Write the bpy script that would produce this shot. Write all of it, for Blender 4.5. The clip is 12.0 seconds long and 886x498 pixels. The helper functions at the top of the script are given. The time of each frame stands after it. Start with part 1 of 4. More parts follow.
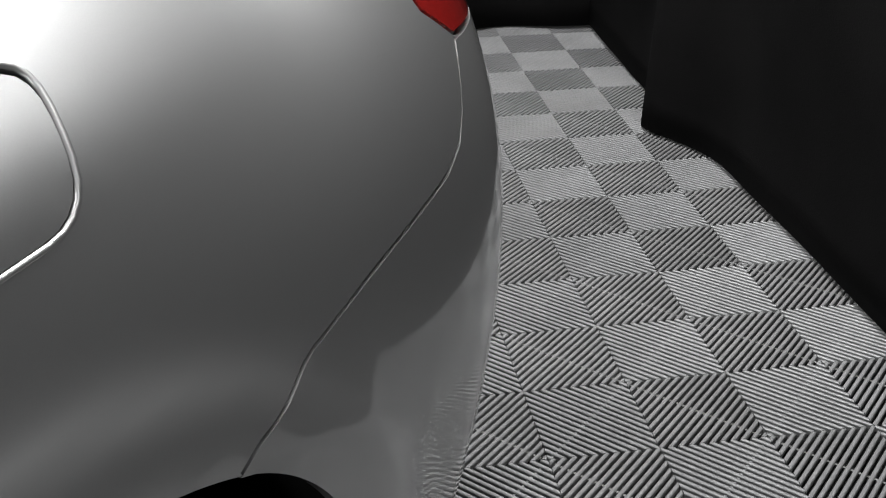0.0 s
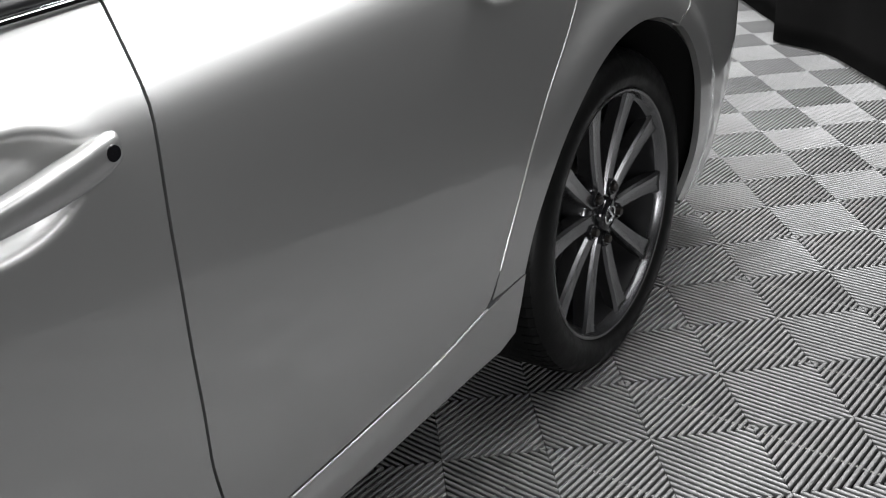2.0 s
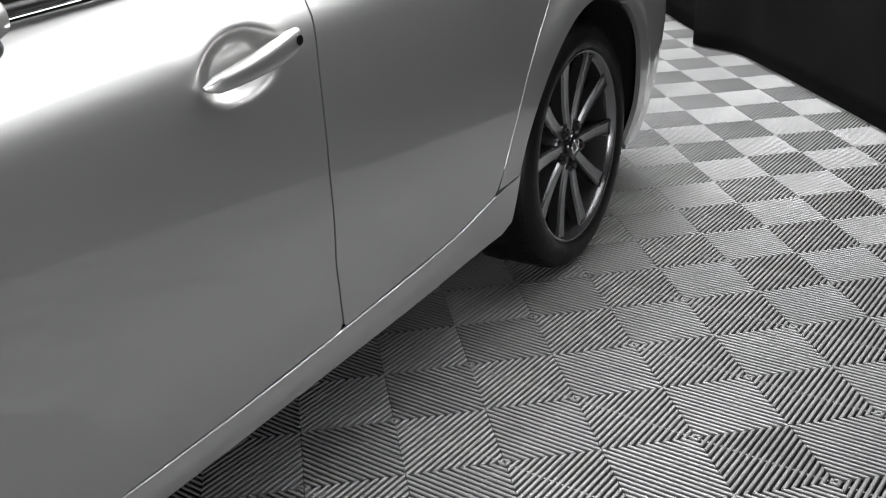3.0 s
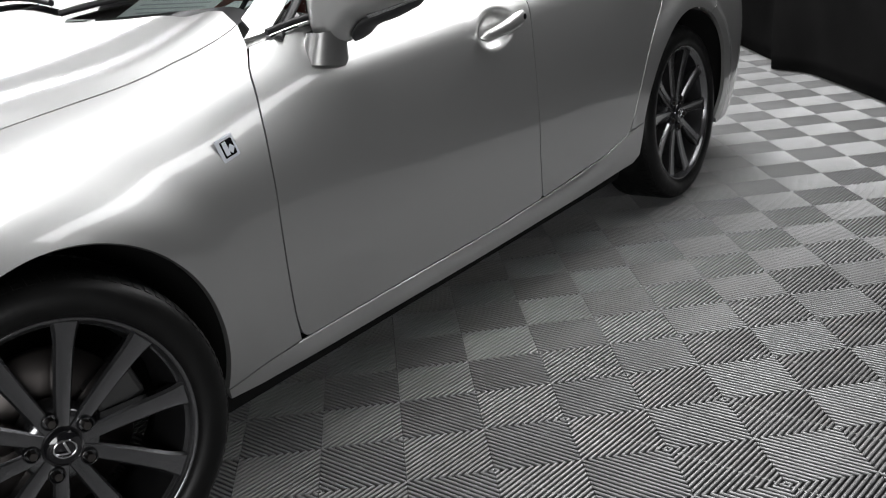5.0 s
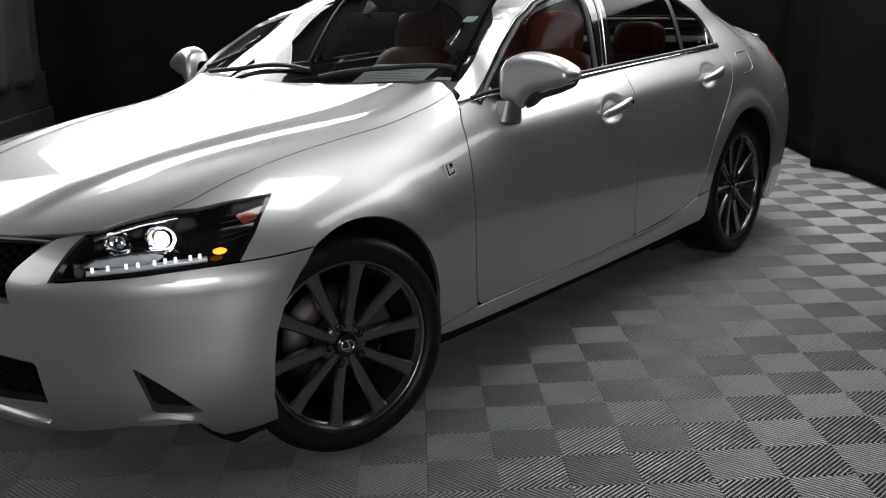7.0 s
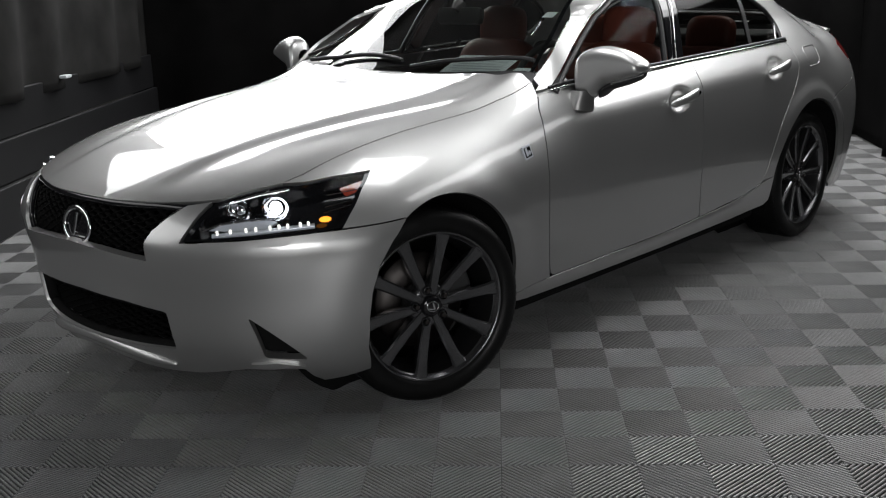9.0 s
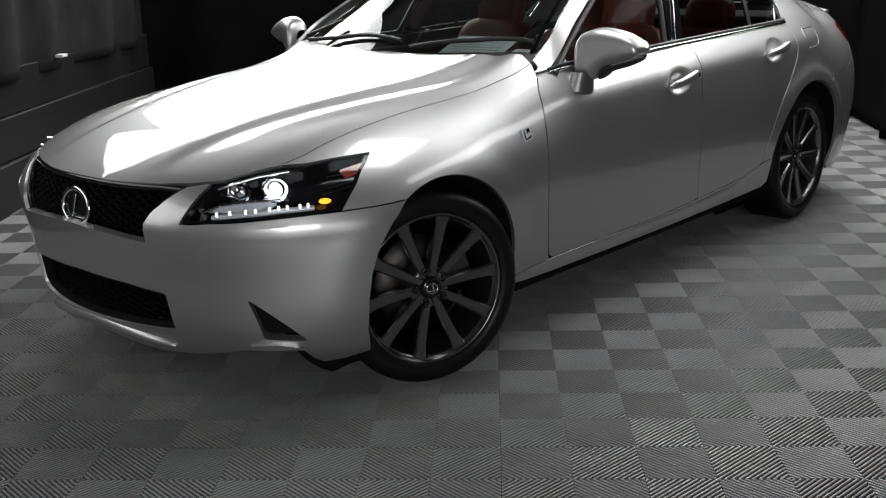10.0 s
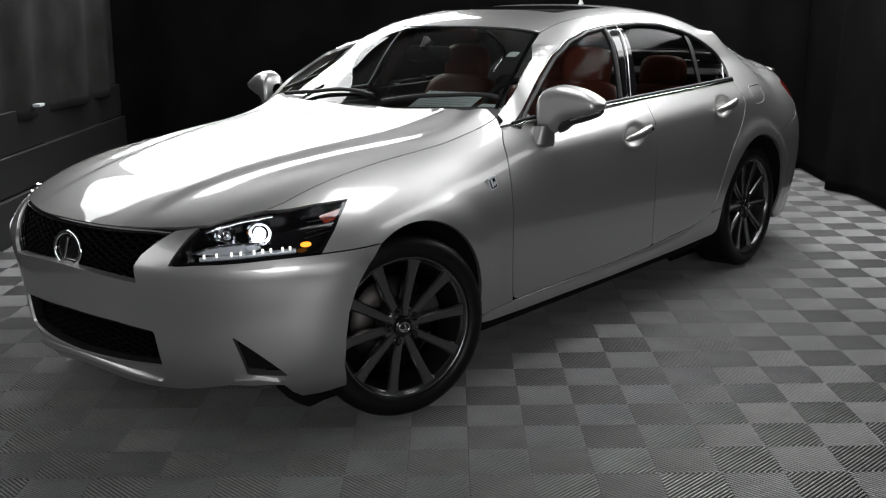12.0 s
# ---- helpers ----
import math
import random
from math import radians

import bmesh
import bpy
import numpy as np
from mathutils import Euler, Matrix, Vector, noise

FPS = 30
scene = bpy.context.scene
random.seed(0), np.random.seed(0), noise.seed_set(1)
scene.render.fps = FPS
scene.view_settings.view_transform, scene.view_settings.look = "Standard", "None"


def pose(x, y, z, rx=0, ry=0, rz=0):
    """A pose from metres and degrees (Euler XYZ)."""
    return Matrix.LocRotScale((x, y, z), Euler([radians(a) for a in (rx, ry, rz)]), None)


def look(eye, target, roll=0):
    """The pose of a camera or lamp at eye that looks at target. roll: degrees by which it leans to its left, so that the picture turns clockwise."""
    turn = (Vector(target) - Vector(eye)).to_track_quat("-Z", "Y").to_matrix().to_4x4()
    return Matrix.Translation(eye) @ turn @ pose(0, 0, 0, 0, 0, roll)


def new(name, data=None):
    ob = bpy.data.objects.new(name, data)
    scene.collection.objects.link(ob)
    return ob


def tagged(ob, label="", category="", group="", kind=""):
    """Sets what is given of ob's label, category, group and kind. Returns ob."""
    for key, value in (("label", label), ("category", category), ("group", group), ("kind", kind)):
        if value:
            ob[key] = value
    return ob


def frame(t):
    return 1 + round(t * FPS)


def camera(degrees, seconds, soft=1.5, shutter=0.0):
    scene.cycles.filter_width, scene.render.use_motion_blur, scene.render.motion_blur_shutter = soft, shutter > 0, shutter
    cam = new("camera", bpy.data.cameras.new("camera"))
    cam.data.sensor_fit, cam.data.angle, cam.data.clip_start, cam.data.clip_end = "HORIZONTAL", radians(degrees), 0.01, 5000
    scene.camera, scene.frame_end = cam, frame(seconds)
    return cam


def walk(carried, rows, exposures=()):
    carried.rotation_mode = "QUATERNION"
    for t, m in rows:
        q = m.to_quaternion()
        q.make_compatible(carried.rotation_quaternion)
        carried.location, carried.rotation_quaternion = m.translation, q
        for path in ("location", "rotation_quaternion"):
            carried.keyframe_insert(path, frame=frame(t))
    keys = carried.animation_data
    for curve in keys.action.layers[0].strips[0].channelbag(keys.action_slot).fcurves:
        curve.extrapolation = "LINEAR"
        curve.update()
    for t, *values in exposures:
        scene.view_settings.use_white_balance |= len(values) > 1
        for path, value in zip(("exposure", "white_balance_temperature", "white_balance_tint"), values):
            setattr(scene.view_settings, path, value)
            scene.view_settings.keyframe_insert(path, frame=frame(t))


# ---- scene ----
cam = camera(44.9, 12.0, soft=1.15)
PATH = [
    (0, (1.354, 2.572, 1.195), (0.459, 4.088, 0.246), -0.3),
    (0.5, (1.428, 2.151, 1.21), (0.591, 3.708, 0.274), -3.8),
    (1, (1.575, 1.779, 1.212), (0.599, 3.302, 0.357), -4.0),
    (1.5, (1.676, 1.372, 1.237), (0.681, 2.89, 0.397), -5.3),
    (2, (1.746, 1.021, 1.228), (0.691, 2.488, 0.372), -4.0),
    (2.5, (1.901, 0.699, 1.226), (0.858, 2.16, 0.343), -4.3),
    (3, (1.976, 0.303, 1.254), (1.022, 1.868, 0.452), -2.8),
    (5, (2.514, -1.025, 1.269), (1.388, 0.497, 0.623), -5.7),
    (5.5, (2.62, -1.338, 1.296), (1.491, 0.191, 0.674), -4.3),
    (6, (2.704, -1.698, 1.347), (1.596, -0.14, 0.761), -2.9),
    (6.5, (2.856, -1.98, 1.346), (1.702, -0.433, 0.821), -2.6),
    (7, (2.932, -2.22, 1.368), (1.739, -0.688, 0.887), -1.9),
    (9, (3.178, -2.532, 1.43), (1.879, -1.098, 0.924), -1.6),
    (9.5, (3.165, -2.534, 1.437), (1.874, -1.099, 0.915), -1.4),
    (10, (3.165, -2.539, 1.436), (1.879, -1.107, 0.894), -1.4),
    (10.5, (3.197, -2.604, 1.433), (1.932, -1.156, 0.881), -1.3),
    (11, (3.235, -2.653, 1.456), (1.975, -1.184, 0.953), -1.1),
    (11.5, (3.282, -2.717, 1.479), (2.031, -1.227, 1.015), -0.8),
    (12, (3.296, -2.747, 1.476), (2.052, -1.248, 1.021), -0.7),
]
EXPOSURES = [(0.0, 0.1), (0.5, 0.4), (1.0, 0.55), (3.0, 0.9), (5.0, 0.5), (6.5, -0.15), (9.0, -0.25), (10.5, -0.12), (11.2, -0.25), (12.0, -0.3)]
walk(cam, [(t, look(eye, target, roll)) for t, eye, target, roll in PATH], EXPOSURES)

# ---- room axes: the floor grid and the drapes stand at an angle to the car ----
GRID = radians(39.14)
ROOM = Matrix.Rotation(GRID, 4, 'Z')
GRID_AT = (1.801, 0.112)          # a tile's centre, in the car's frame

# ---- light ----
world = bpy.data.worlds.new("studio_dark")
scene.world = world
world.use_nodes = True
world.node_tree.nodes["Background"].inputs[0].default_value = (0.5, 0.52, 0.55, 1)
world.node_tree.nodes["Background"].inputs[1].default_value = 0.012


def room(u, v, z):
    return ROOM @ Vector((u, v, z))


def area_lamp(name, u, v, z, w, h, watts, aim=None):
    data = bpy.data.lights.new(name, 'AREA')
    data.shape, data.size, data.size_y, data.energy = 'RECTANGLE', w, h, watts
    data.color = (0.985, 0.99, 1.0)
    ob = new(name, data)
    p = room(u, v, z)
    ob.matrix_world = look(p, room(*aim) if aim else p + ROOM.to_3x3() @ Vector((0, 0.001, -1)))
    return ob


area_lamp("overhead_light", 3.0, 3.4, 3.3, 1.1, 2.6, 148)
area_lamp("overhead_light", 1.35, 0.5, 3.4, 1.5, 1.6, 48)
area_lamp("overhead_light", -1.35, 3.7, 3.3, 0.6, 2.4, 30)
area_lamp("side_light", 4.1, 1.6, 2.95, 4.8, 0.7, 36, (2.2, 1.6, 0.2))
area_lamp("back_light", -0.8, 4.75, 2.6, 3.2, 1.2, 115, (0.0, 0.0, 0.6))
# Unseen fill lamp, added low in front to brighten bumper and rib sides.
area_lamp("front_fill", 1.8, -6.3, 1.15, 3.2, 1.9, 165, (0.4, -0.6, 0.6))
# Two unseen fill lamps, added to lift the bumper's middle and bonnet's left.
area_lamp("left_fill", -1.85, -0.9, 1.5, 2.6, 1.3, 24, (0.0, -0.6, 0.6))
area_lamp("left_fill", -1.75, 2.6, 2.6, 3.6, 0.6, 34, (0.5, 0.0, 0.9))
area_lamp("corner_light", 3.65, 2.2, 2.5, 1.8, 0.7, 22, (2.4, 1.8, 0.7))


# ---- materials ----
def material(name, base, rough=0.5, metal=0.0, **more):
    m = bpy.data.materials.new(name)
    m.use_nodes = True
    p = m.node_tree.nodes["Principled BSDF"]
    p.inputs["Base Color"].default_value = (*base, 1)
    p.inputs["Roughness"].default_value = rough
    p.inputs["Metallic"].default_value = metal
    for k, v in more.items():
        p.inputs[k.replace("_", " ")].default_value = v
    return m


def nodes_of(m):
    return m.node_tree.nodes, m.node_tree.links, m.node_tree.nodes["Principled BSDF"]


def add_noise(m, scale, a, b, to="Base Color", detail=4.0, stretch=(1, 1, 1), low=0.35, high=0.65):
    n, l, p = nodes_of(m)
    tc, mp, nz, cr = (n.new("ShaderNodeTexCoord"), n.new("ShaderNodeMapping"), n.new("ShaderNodeTexNoise"), n.new("ShaderNodeValToRGB"))
    mp.inputs["Scale"].default_value = stretch
    nz.inputs["Scale"].default_value, nz.inputs["Detail"].default_value = scale, detail
    cr.color_ramp.elements[0].position, cr.color_ramp.elements[1].position = low, high
    cr.color_ramp.elements[0].color = (*a, 1) if len(a) == 3 else (a[0],) * 3 + (1,)
    cr.color_ramp.elements[1].color = (*b, 1) if len(b) == 3 else (b[0],) * 3 + (1,)
    l.new(tc.outputs["Object"], mp.inputs["Vector"])
    l.new(mp.outputs["Vector"], nz.inputs["Vector"])
    l.new(nz.outputs["Fac"], cr.inputs["Fac"])
    l.new(cr.outputs["Color"], p.inputs[to])
    return m


def add_bump(m, scale, strength, distance=0.002, detail=3.0, stretch=(1, 1, 1)):
    n, l, p = nodes_of(m)
    tc, mp, nz, bp = (n.new("ShaderNodeTexCoord"), n.new("ShaderNodeMapping"), n.new("ShaderNodeTexNoise"), n.new("ShaderNodeBump"))
    mp.inputs["Scale"].default_value = stretch
    nz.inputs["Scale"].default_value, nz.inputs["Detail"].default_value = scale, detail
    bp.inputs["Strength"].default_value, bp.inputs["Distance"].default_value = strength, distance
    l.new(tc.outputs["Object"], mp.inputs["Vector"])
    l.new(mp.outputs["Vector"], nz.inputs["Vector"])
    l.new(nz.outputs["Fac"], bp.inputs["Height"])
    l.new(bp.outputs["Normal"], p.inputs["Normal"])
    return m


PAINT = material("silver_paint", (0.49, 0.49, 0.485), 0.45, 0.95, Coat_Weight=1.0, Coat_Roughness=0.03, Coat_IOR=1.65)
add_noise(PAINT, 2600, (0.45, 0.45, 0.445), (0.53, 0.53, 0.522), "Base Color", 1.0)
RUBBER = add_bump(add_noise(material("tyre_rubber", (0.0050, 0.0050, 0.0050), 0.4, Specular_IOR_Level=0.16), 40, (0.34,), (0.48,), "Roughness"), 90, 0.25)
RIM = material("gunmetal_rim", (0.125, 0.125, 0.13), 0.24, 0.9, Coat_Weight=0.6, Coat_Roughness=0.05)
BLACK = material("black_plastic", (0.012, 0.012, 0.013), 0.45)
GLOSS = material("gloss_black_trim", (0.008, 0.008, 0.009), 0.08)
CHROME = material("chrome", (0.75, 0.75, 0.76), 0.08, 1.0)
BARREL = material("dark_barrel", (0.045, 0.045, 0.047), 0.32, 0.8)
SATIN = material("satin_reflector", (0.66, 0.69, 0.74), 0.28, 0.25)
STEEL = material("brake_steel", (0.055, 0.050, 0.048), 0.45, 1.0)


def pane_material(name, tint, ior=1.5):
    """Thin sheet glass: clear or tinted, with gloss by Fresnel."""
    m = bpy.data.materials.new(name)
    m.use_nodes = True
    n, l = m.node_tree.nodes, m.node_tree.links
    n.remove(n["Principled BSDF"])
    tr, gl, fr, mx = n.new("ShaderNodeBsdfTransparent"), n.new("ShaderNodeBsdfGlossy"), n.new("ShaderNodeFresnel"), n.new("ShaderNodeMixShader")
    tr.inputs[0].default_value = (*tint, 1)
    gl.inputs["Roughness"].default_value = 0.01
    fr.inputs["IOR"].default_value = ior
    l.new(fr.outputs[0], mx.inputs[0])
    l.new(tr.outputs[0], mx.inputs[1])
    l.new(gl.outputs[0], mx.inputs[2])
    l.new(mx.outputs[0], n["Material Output"].inputs["Surface"])
    return m


def lit_material(name, colour, strength):
    m = material(name, colour, 0.2)
    p = m.node_tree.nodes["Principled BSDF"]
    p.inputs["Emission Color"].default_value = (*colour, 1)
    p.inputs["Emission Strength"].default_value = strength
    return m


GLASS = pane_material("windscreen_glass", (0.80, 0.85, 0.82), 1.6)
SIDE_GLASS = pane_material("clear_side_glass", (0.90, 0.92, 0.91), 1.07)
TINTED = pane_material("tinted_side_glass", (0.34, 0.35, 0.34), 1.12)
MESH = material("matt_black_mesh", (0.004, 0.004, 0.004), 0.65, Specular_IOR_Level=0.06)
CLEAR = pane_material("clear_lens", (0.96, 0.97, 0.98), 1.13)
LAMP_ON = lit_material("lit_projector", (0.92, 0.96, 1.0), 6.0)
LED_ON = lit_material("lit_led_strip", (1.0, 0.98, 0.92), 1.3)
AMBER_ON = lit_material("lit_amber_marker", (1.0, 0.34, 0.03), 2.2)
LEATHER = add_bump(add_noise(material("red_brown_leather", (0.19, 0.05, 0.034), 0.45), 6, (0.16, 0.042, 0.028), (0.22, 0.060, 0.040)), 160, 0.25)
CABIN = add_bump(material("dark_cabin_plastic", (0.045, 0.044, 0.043), 0.6), 200, 0.2)
UNDER = material("underbody_black", (0.005, 0.005, 0.005), 0.85, Specular_IOR_Level=0.1)
RED = material("red_lens", (0.17, 0.006, 0.005), 0.08, 0.0, Coat_Weight=1.0)
AMBER = material("amber_lens", (0.32, 0.030, 0.008), 0.12, 0.0, Coat_Weight=1.0)
PAPER = material("white_paper", (0.72, 0.76, 0.78), 0.6)
DRAPE = add_bump(add_noise(material("black_drape", (0.006, 0.0058, 0.0058), 0.95, Specular_IOR_Level=0.08), 3.0, (0.0026, 0.0025, 0.0025), (0.0050, 0.0048, 0.0048)), 220, 0.3)
GREY_DRAPE = add_bump(add_noise(material("charcoal_drape", (0.020, 0.0196, 0.019), 0.95, Specular_IOR_Level=0.12), 3.0, (0.014, 0.0138, 0.0132), (0.026, 0.0254, 0.0246)), 220, 0.3)
TILE = add_noise(material("grey_rib_plastic", (0.20, 0.20, 0.20), 0.34, Specular_IOR_Level=0.45), 5, (0.18, 0.18, 0.18), (0.225, 0.225, 0.225))
n_, l_, p_ = nodes_of(TILE)
ramp = p_.inputs["Base Color"].links[0].from_socket
info, rng, mul = n_.new("ShaderNodeObjectInfo"), n_.new("ShaderNodeMapRange"), n_.new("ShaderNodeVectorMath")
mul.operation = 'SCALE'
rng.inputs["To Min"].default_value, rng.inputs["To Max"].default_value = 0.88, 1.10
l_.new(info.outputs["Random"], rng.inputs["Value"])
l_.new(ramp, mul.inputs[0])
l_.new(rng.outputs["Result"], mul.inputs["Scale"])
l_.new(mul.outputs["Vector"], p_.inputs["Base Color"])
SUBFLOOR = add_noise(material("dark_subfloor", (0.008, 0.008, 0.008), 0.9), 8, (0.006, 0.006, 0.006), (0.011, 0.011, 0.011))
CEILING = add_noise(material("dark_ceiling", (0.05, 0.05, 0.05), 0.9), 2, (0.04, 0.04, 0.04), (0.06, 0.06, 0.06))
WALL = add_noise(material("hall_wall_paint", (0.35, 0.34, 0.32), 0.8), 2, (0.32, 0.31, 0.29), (0.38, 0.37, 0.35))


# ---- mesh helpers ----
def mesh_object(name, verts, faces, mat, parent=None, label="", smooth=True):
    me = bpy.data.meshes.new(name)
    me.from_pydata([tuple(v) for v in verts], [], [tuple(int(i) for i in f) for f in faces])
    me.materials.append(mat)
    if smooth:
        me.polygons.foreach_set("use_smooth", [True] * len(me.polygons))
    me.update()
    ob = new(name, me)
    if parent:
        ob.parent = parent
    if label:
        ob["label"] = label
    return ob


def part(name, bm, mat, parent, label="", smooth=False, auto=None):
    me = bpy.data.meshes.new(name)
    if auto is not None:
        bm.normal_update()
        for e in bm.edges:
            e.smooth = len(e.link_faces) != 2 or e.calc_face_angle() < radians(auto)
        smooth = True
    for f in bm.faces:
        f.smooth = smooth
    bm.to_mesh(me)
    bm.free()
    me.materials.append(mat)
    ob = new(name, me)
    if parent:
        ob.parent = parent
    if label:
        ob["label"] = label
    return ob


def empty(name, m=None):
    ob = new(name)
    ob.empty_display_size = 0.1
    if m is not None:
        ob.matrix_world = m
    return ob


def box(bm, size, at=(0, 0, 0), turn=None, bevel=0.0):
    m = Matrix.Translation(at) @ (turn.to_4x4() if turn else Matrix()) @ Matrix.Diagonal((*size, 1))
    out = bmesh.ops.create_cube(bm, size=1.0, matrix=m)
    if bevel:
        es = list({e for v in out["verts"] for e in v.link_edges})
        bmesh.ops.bevel(bm, geom=es, offset=bevel, segments=2, affect='EDGES', profile=0.5)
    return bm


def grid_mesh(fn, nu, nv, close_u=False, close_v=False):
    """verts and quads of a sheet fn(u, v), u and v from 0 to 1."""
    vs = [fn(i / (nu if close_u else nu - 1), j / (nv if close_v else nv - 1)) for i in range(nu) for j in range(nv)]
    fs = []
    for i in range(nu if close_u else nu - 1):
        for j in range(nv if close_v else nv - 1):
            a, b_ = i, (i + 1) % nu
            c, d = j, (j + 1) % nv
            fs.append((a * nv + c, b_ * nv + c, b_ * nv + d, a * nv + d))
    return vs, fs


def lathe(name, profile, mat, parent, n=64, label=""):
    """Turns (along, radius) pairs round the x axis."""
    def fn(u, v):
        k = v * (len(profile) - 1)
        i = min(int(k + 1e-9), len(profile) - 1)
        a, r = profile[i]
        t = u * 2 * math.pi
        return (a, r * math.cos(t), r * math.sin(t))
    vs, fs = grid_mesh(fn, n, len(profile), close_u=True)
    ob = mesh_object(name, vs, fs, mat, parent, label)
    return ob


def tube(name, points, radius, mat, parent, label="", n=8, flat=1.0):
    cu = bpy.data.curves.new(name, 'CURVE')
    cu.dimensions, cu.bevel_depth, cu.bevel_resolution = '3D', radius, 2
    sp = cu.splines.new('POLY')
    sp.points.add(len(points) - 1)
    for q, p in zip(sp.points, points):
        q.co = (*p, 1)
    cu.use_fill_caps = True
    tmp = bpy.data.objects.new(name + "_c", cu)
    scene.collection.objects.link(tmp)
    me = bpy.data.meshes.new_from_object(tmp.evaluated_get(bpy.context.evaluated_depsgraph_get()))
    bpy.data.objects.remove(tmp)
    me.materials.clear()
    me.materials.append(mat)
    for f in me.polygons:
        f.use_smooth = True
    ob = new(name, me)
    if parent:
        ob.parent = parent
    if label:
        ob["label"] = label
    return ob


def spline(keys):
    """A smooth function through (at, value) pairs (monotone cubic)."""
    xs = np.array([k[0] for k in keys], float)
    ys = np.array([k[1] for k in keys], float)
    h = np.diff(xs)
    d = np.diff(ys) / h
    m = np.zeros(len(xs))
    m[0], m[-1] = d[0], d[-1]
    for i in range(1, len(xs) - 1):
        if d[i - 1] * d[i] > 0:
            w1, w2 = 2 * h[i] + h[i - 1], h[i] + 2 * h[i - 1]
            m[i] = (w1 + w2) / (w1 / d[i - 1] + w2 / d[i])

    def fn(x):
        x = np.clip(np.asarray(x, float), xs[0], xs[-1])
        i = np.clip(np.searchsorted(xs, x, side="right") - 1, 0, len(xs) - 2)
        t = (x - xs[i]) / h[i]
        return ((2 * t**3 - 3 * t**2 + 1) * ys[i] + (t**3 - 2 * t**2 + t) * h[i] * m[i]
                + (-2 * t**3 + 3 * t**2) * ys[i + 1] + (t**3 - t**2) * h[i] * m[i + 1])
    return fn


# ---- room: floor, drapes, ceiling ----
U0, U1, V0, V1, TOP, HALL = -2.0, 3.84, -6.6, 5.0, 2.25, 3.7


def drape(name, a, b, z0, z1, seed, deep=0.05, label="", mat=DRAPE, folds=()):
    rnd = random.Random(seed)
    a, b = Vector((*a, 0)), Vector((*b, 0))
    length = (b - a).length
    side = Vector((-(b - a).y, (b - a).x, 0)).normalized()
    waves = [(rnd.uniform(2, 13), rnd.uniform(0, 6.3), rnd.uniform(0.3, 1.0)) for _ in range(7)]
    tot = sum(w[2] for w in waves)

    def fn(u, v):
        s = u * length
        f = sum(math.sin(s * k * (1 + 0.03 * v) + ph + 0.5 * v) * am for k, ph, am in waves) / tot
        fall = 0.45 + 0.55 * (1 - v)
        bulge = sum(d * math.exp(-abs((s - at) / w)**1.5) for at, d, w in folds) * (1 - 0.8 * v)
        p = a + (b - a) * u + side * (deep * 1.3 * f * fall + bulge)
        return ROOM @ Vector((p.x, p.y, z0 + (z1 - z0) * v + 0.012 * (1 - v) * (1 + f)))
    vs, fs = grid_mesh(fn, int(length / 0.03), 26)
    ob = mesh_object(name, vs, fs, mat)
    sol = ob.modifiers.new("thick", 'SOLIDIFY')
    sol.thickness = 0.006
    return tagged(ob, label, "curtain", "drapes round the studio", "structure")


drape("drape_right", (U1, V0), (U1, V1), 0.0, TOP, 1, 0.035, "black cloth drape hanging in folds to the floor", folds=((10.57, 0.15, 0.19), (7.9, 0.07, 0.5), (11.0, 0.04, 0.25)))
drape("drape_back", (U1, V1), (U0 - 0.2, V1), 0.0, TOP, 2, 0.075, "black cloth drape hanging in folds behind the car")
drape("drape_left", (U0, V1), (U0, V0), 0.72, TOP, 3, 0.075, "charcoal cloth drape over a black skirt board", GREY_DRAPE)
drape("drape_front", (U0, V0), (U1, V0), 0.0, TOP, 4, 0.075, "black cloth drape closing the studio")

bm = bmesh.new()
box(bm, (U1 - U0 + 5, V1 - V0 + 5, 0.1), ((U0 + U1) / 2, (V0 + V1) / 2, HALL + 0.05))
ob = part("ceiling", bm, CEILING, None)
ob.matrix_world = ROOM
tagged(ob, "dark plain studio ceiling", "ceiling", kind="structure")
for nm, size, at in (("wall_north", (U1 - U0 + 5, 0.1, HALL), ((U0 + U1) / 2, V1 + 2.45, HALL / 2)), ("wall_south", (U1 - U0 + 5, 0.1, HALL), ((U0 + U1) / 2, V0 - 2.45, HALL / 2)),
                     ("wall_east", (0.1, V1 - V0 + 4.8, HALL), (U1 + 2.45, (V0 + V1) / 2, HALL / 2)), ("wall_west", (0.1, V1 - V0 + 4.8, HALL), (U0 - 2.45, (V0 + V1) / 2, HALL / 2))):
    bm = bmesh.new()
    box(bm, size, at)
    ob = part(nm, bm, WALL, None)
    ob.matrix_world = ROOM
    tagged(ob, "plain grey hall wall behind the drapes", "wall", kind="structure")

bm = bmesh.new()
box(bm, (U1 - U0 + 5, V1 - V0 + 5, 0.1), ((U0 + U1) / 2, (V0 + V1) / 2, -0.070))
floor = part("floor", bm, SUBFLOOR, None)
floor.matrix_world = ROOM
tagged(floor, "studio floor of interlocking grey ribbed plastic tiles", "floor", kind="structure")

QUAD, RIBS = 0.2, 21


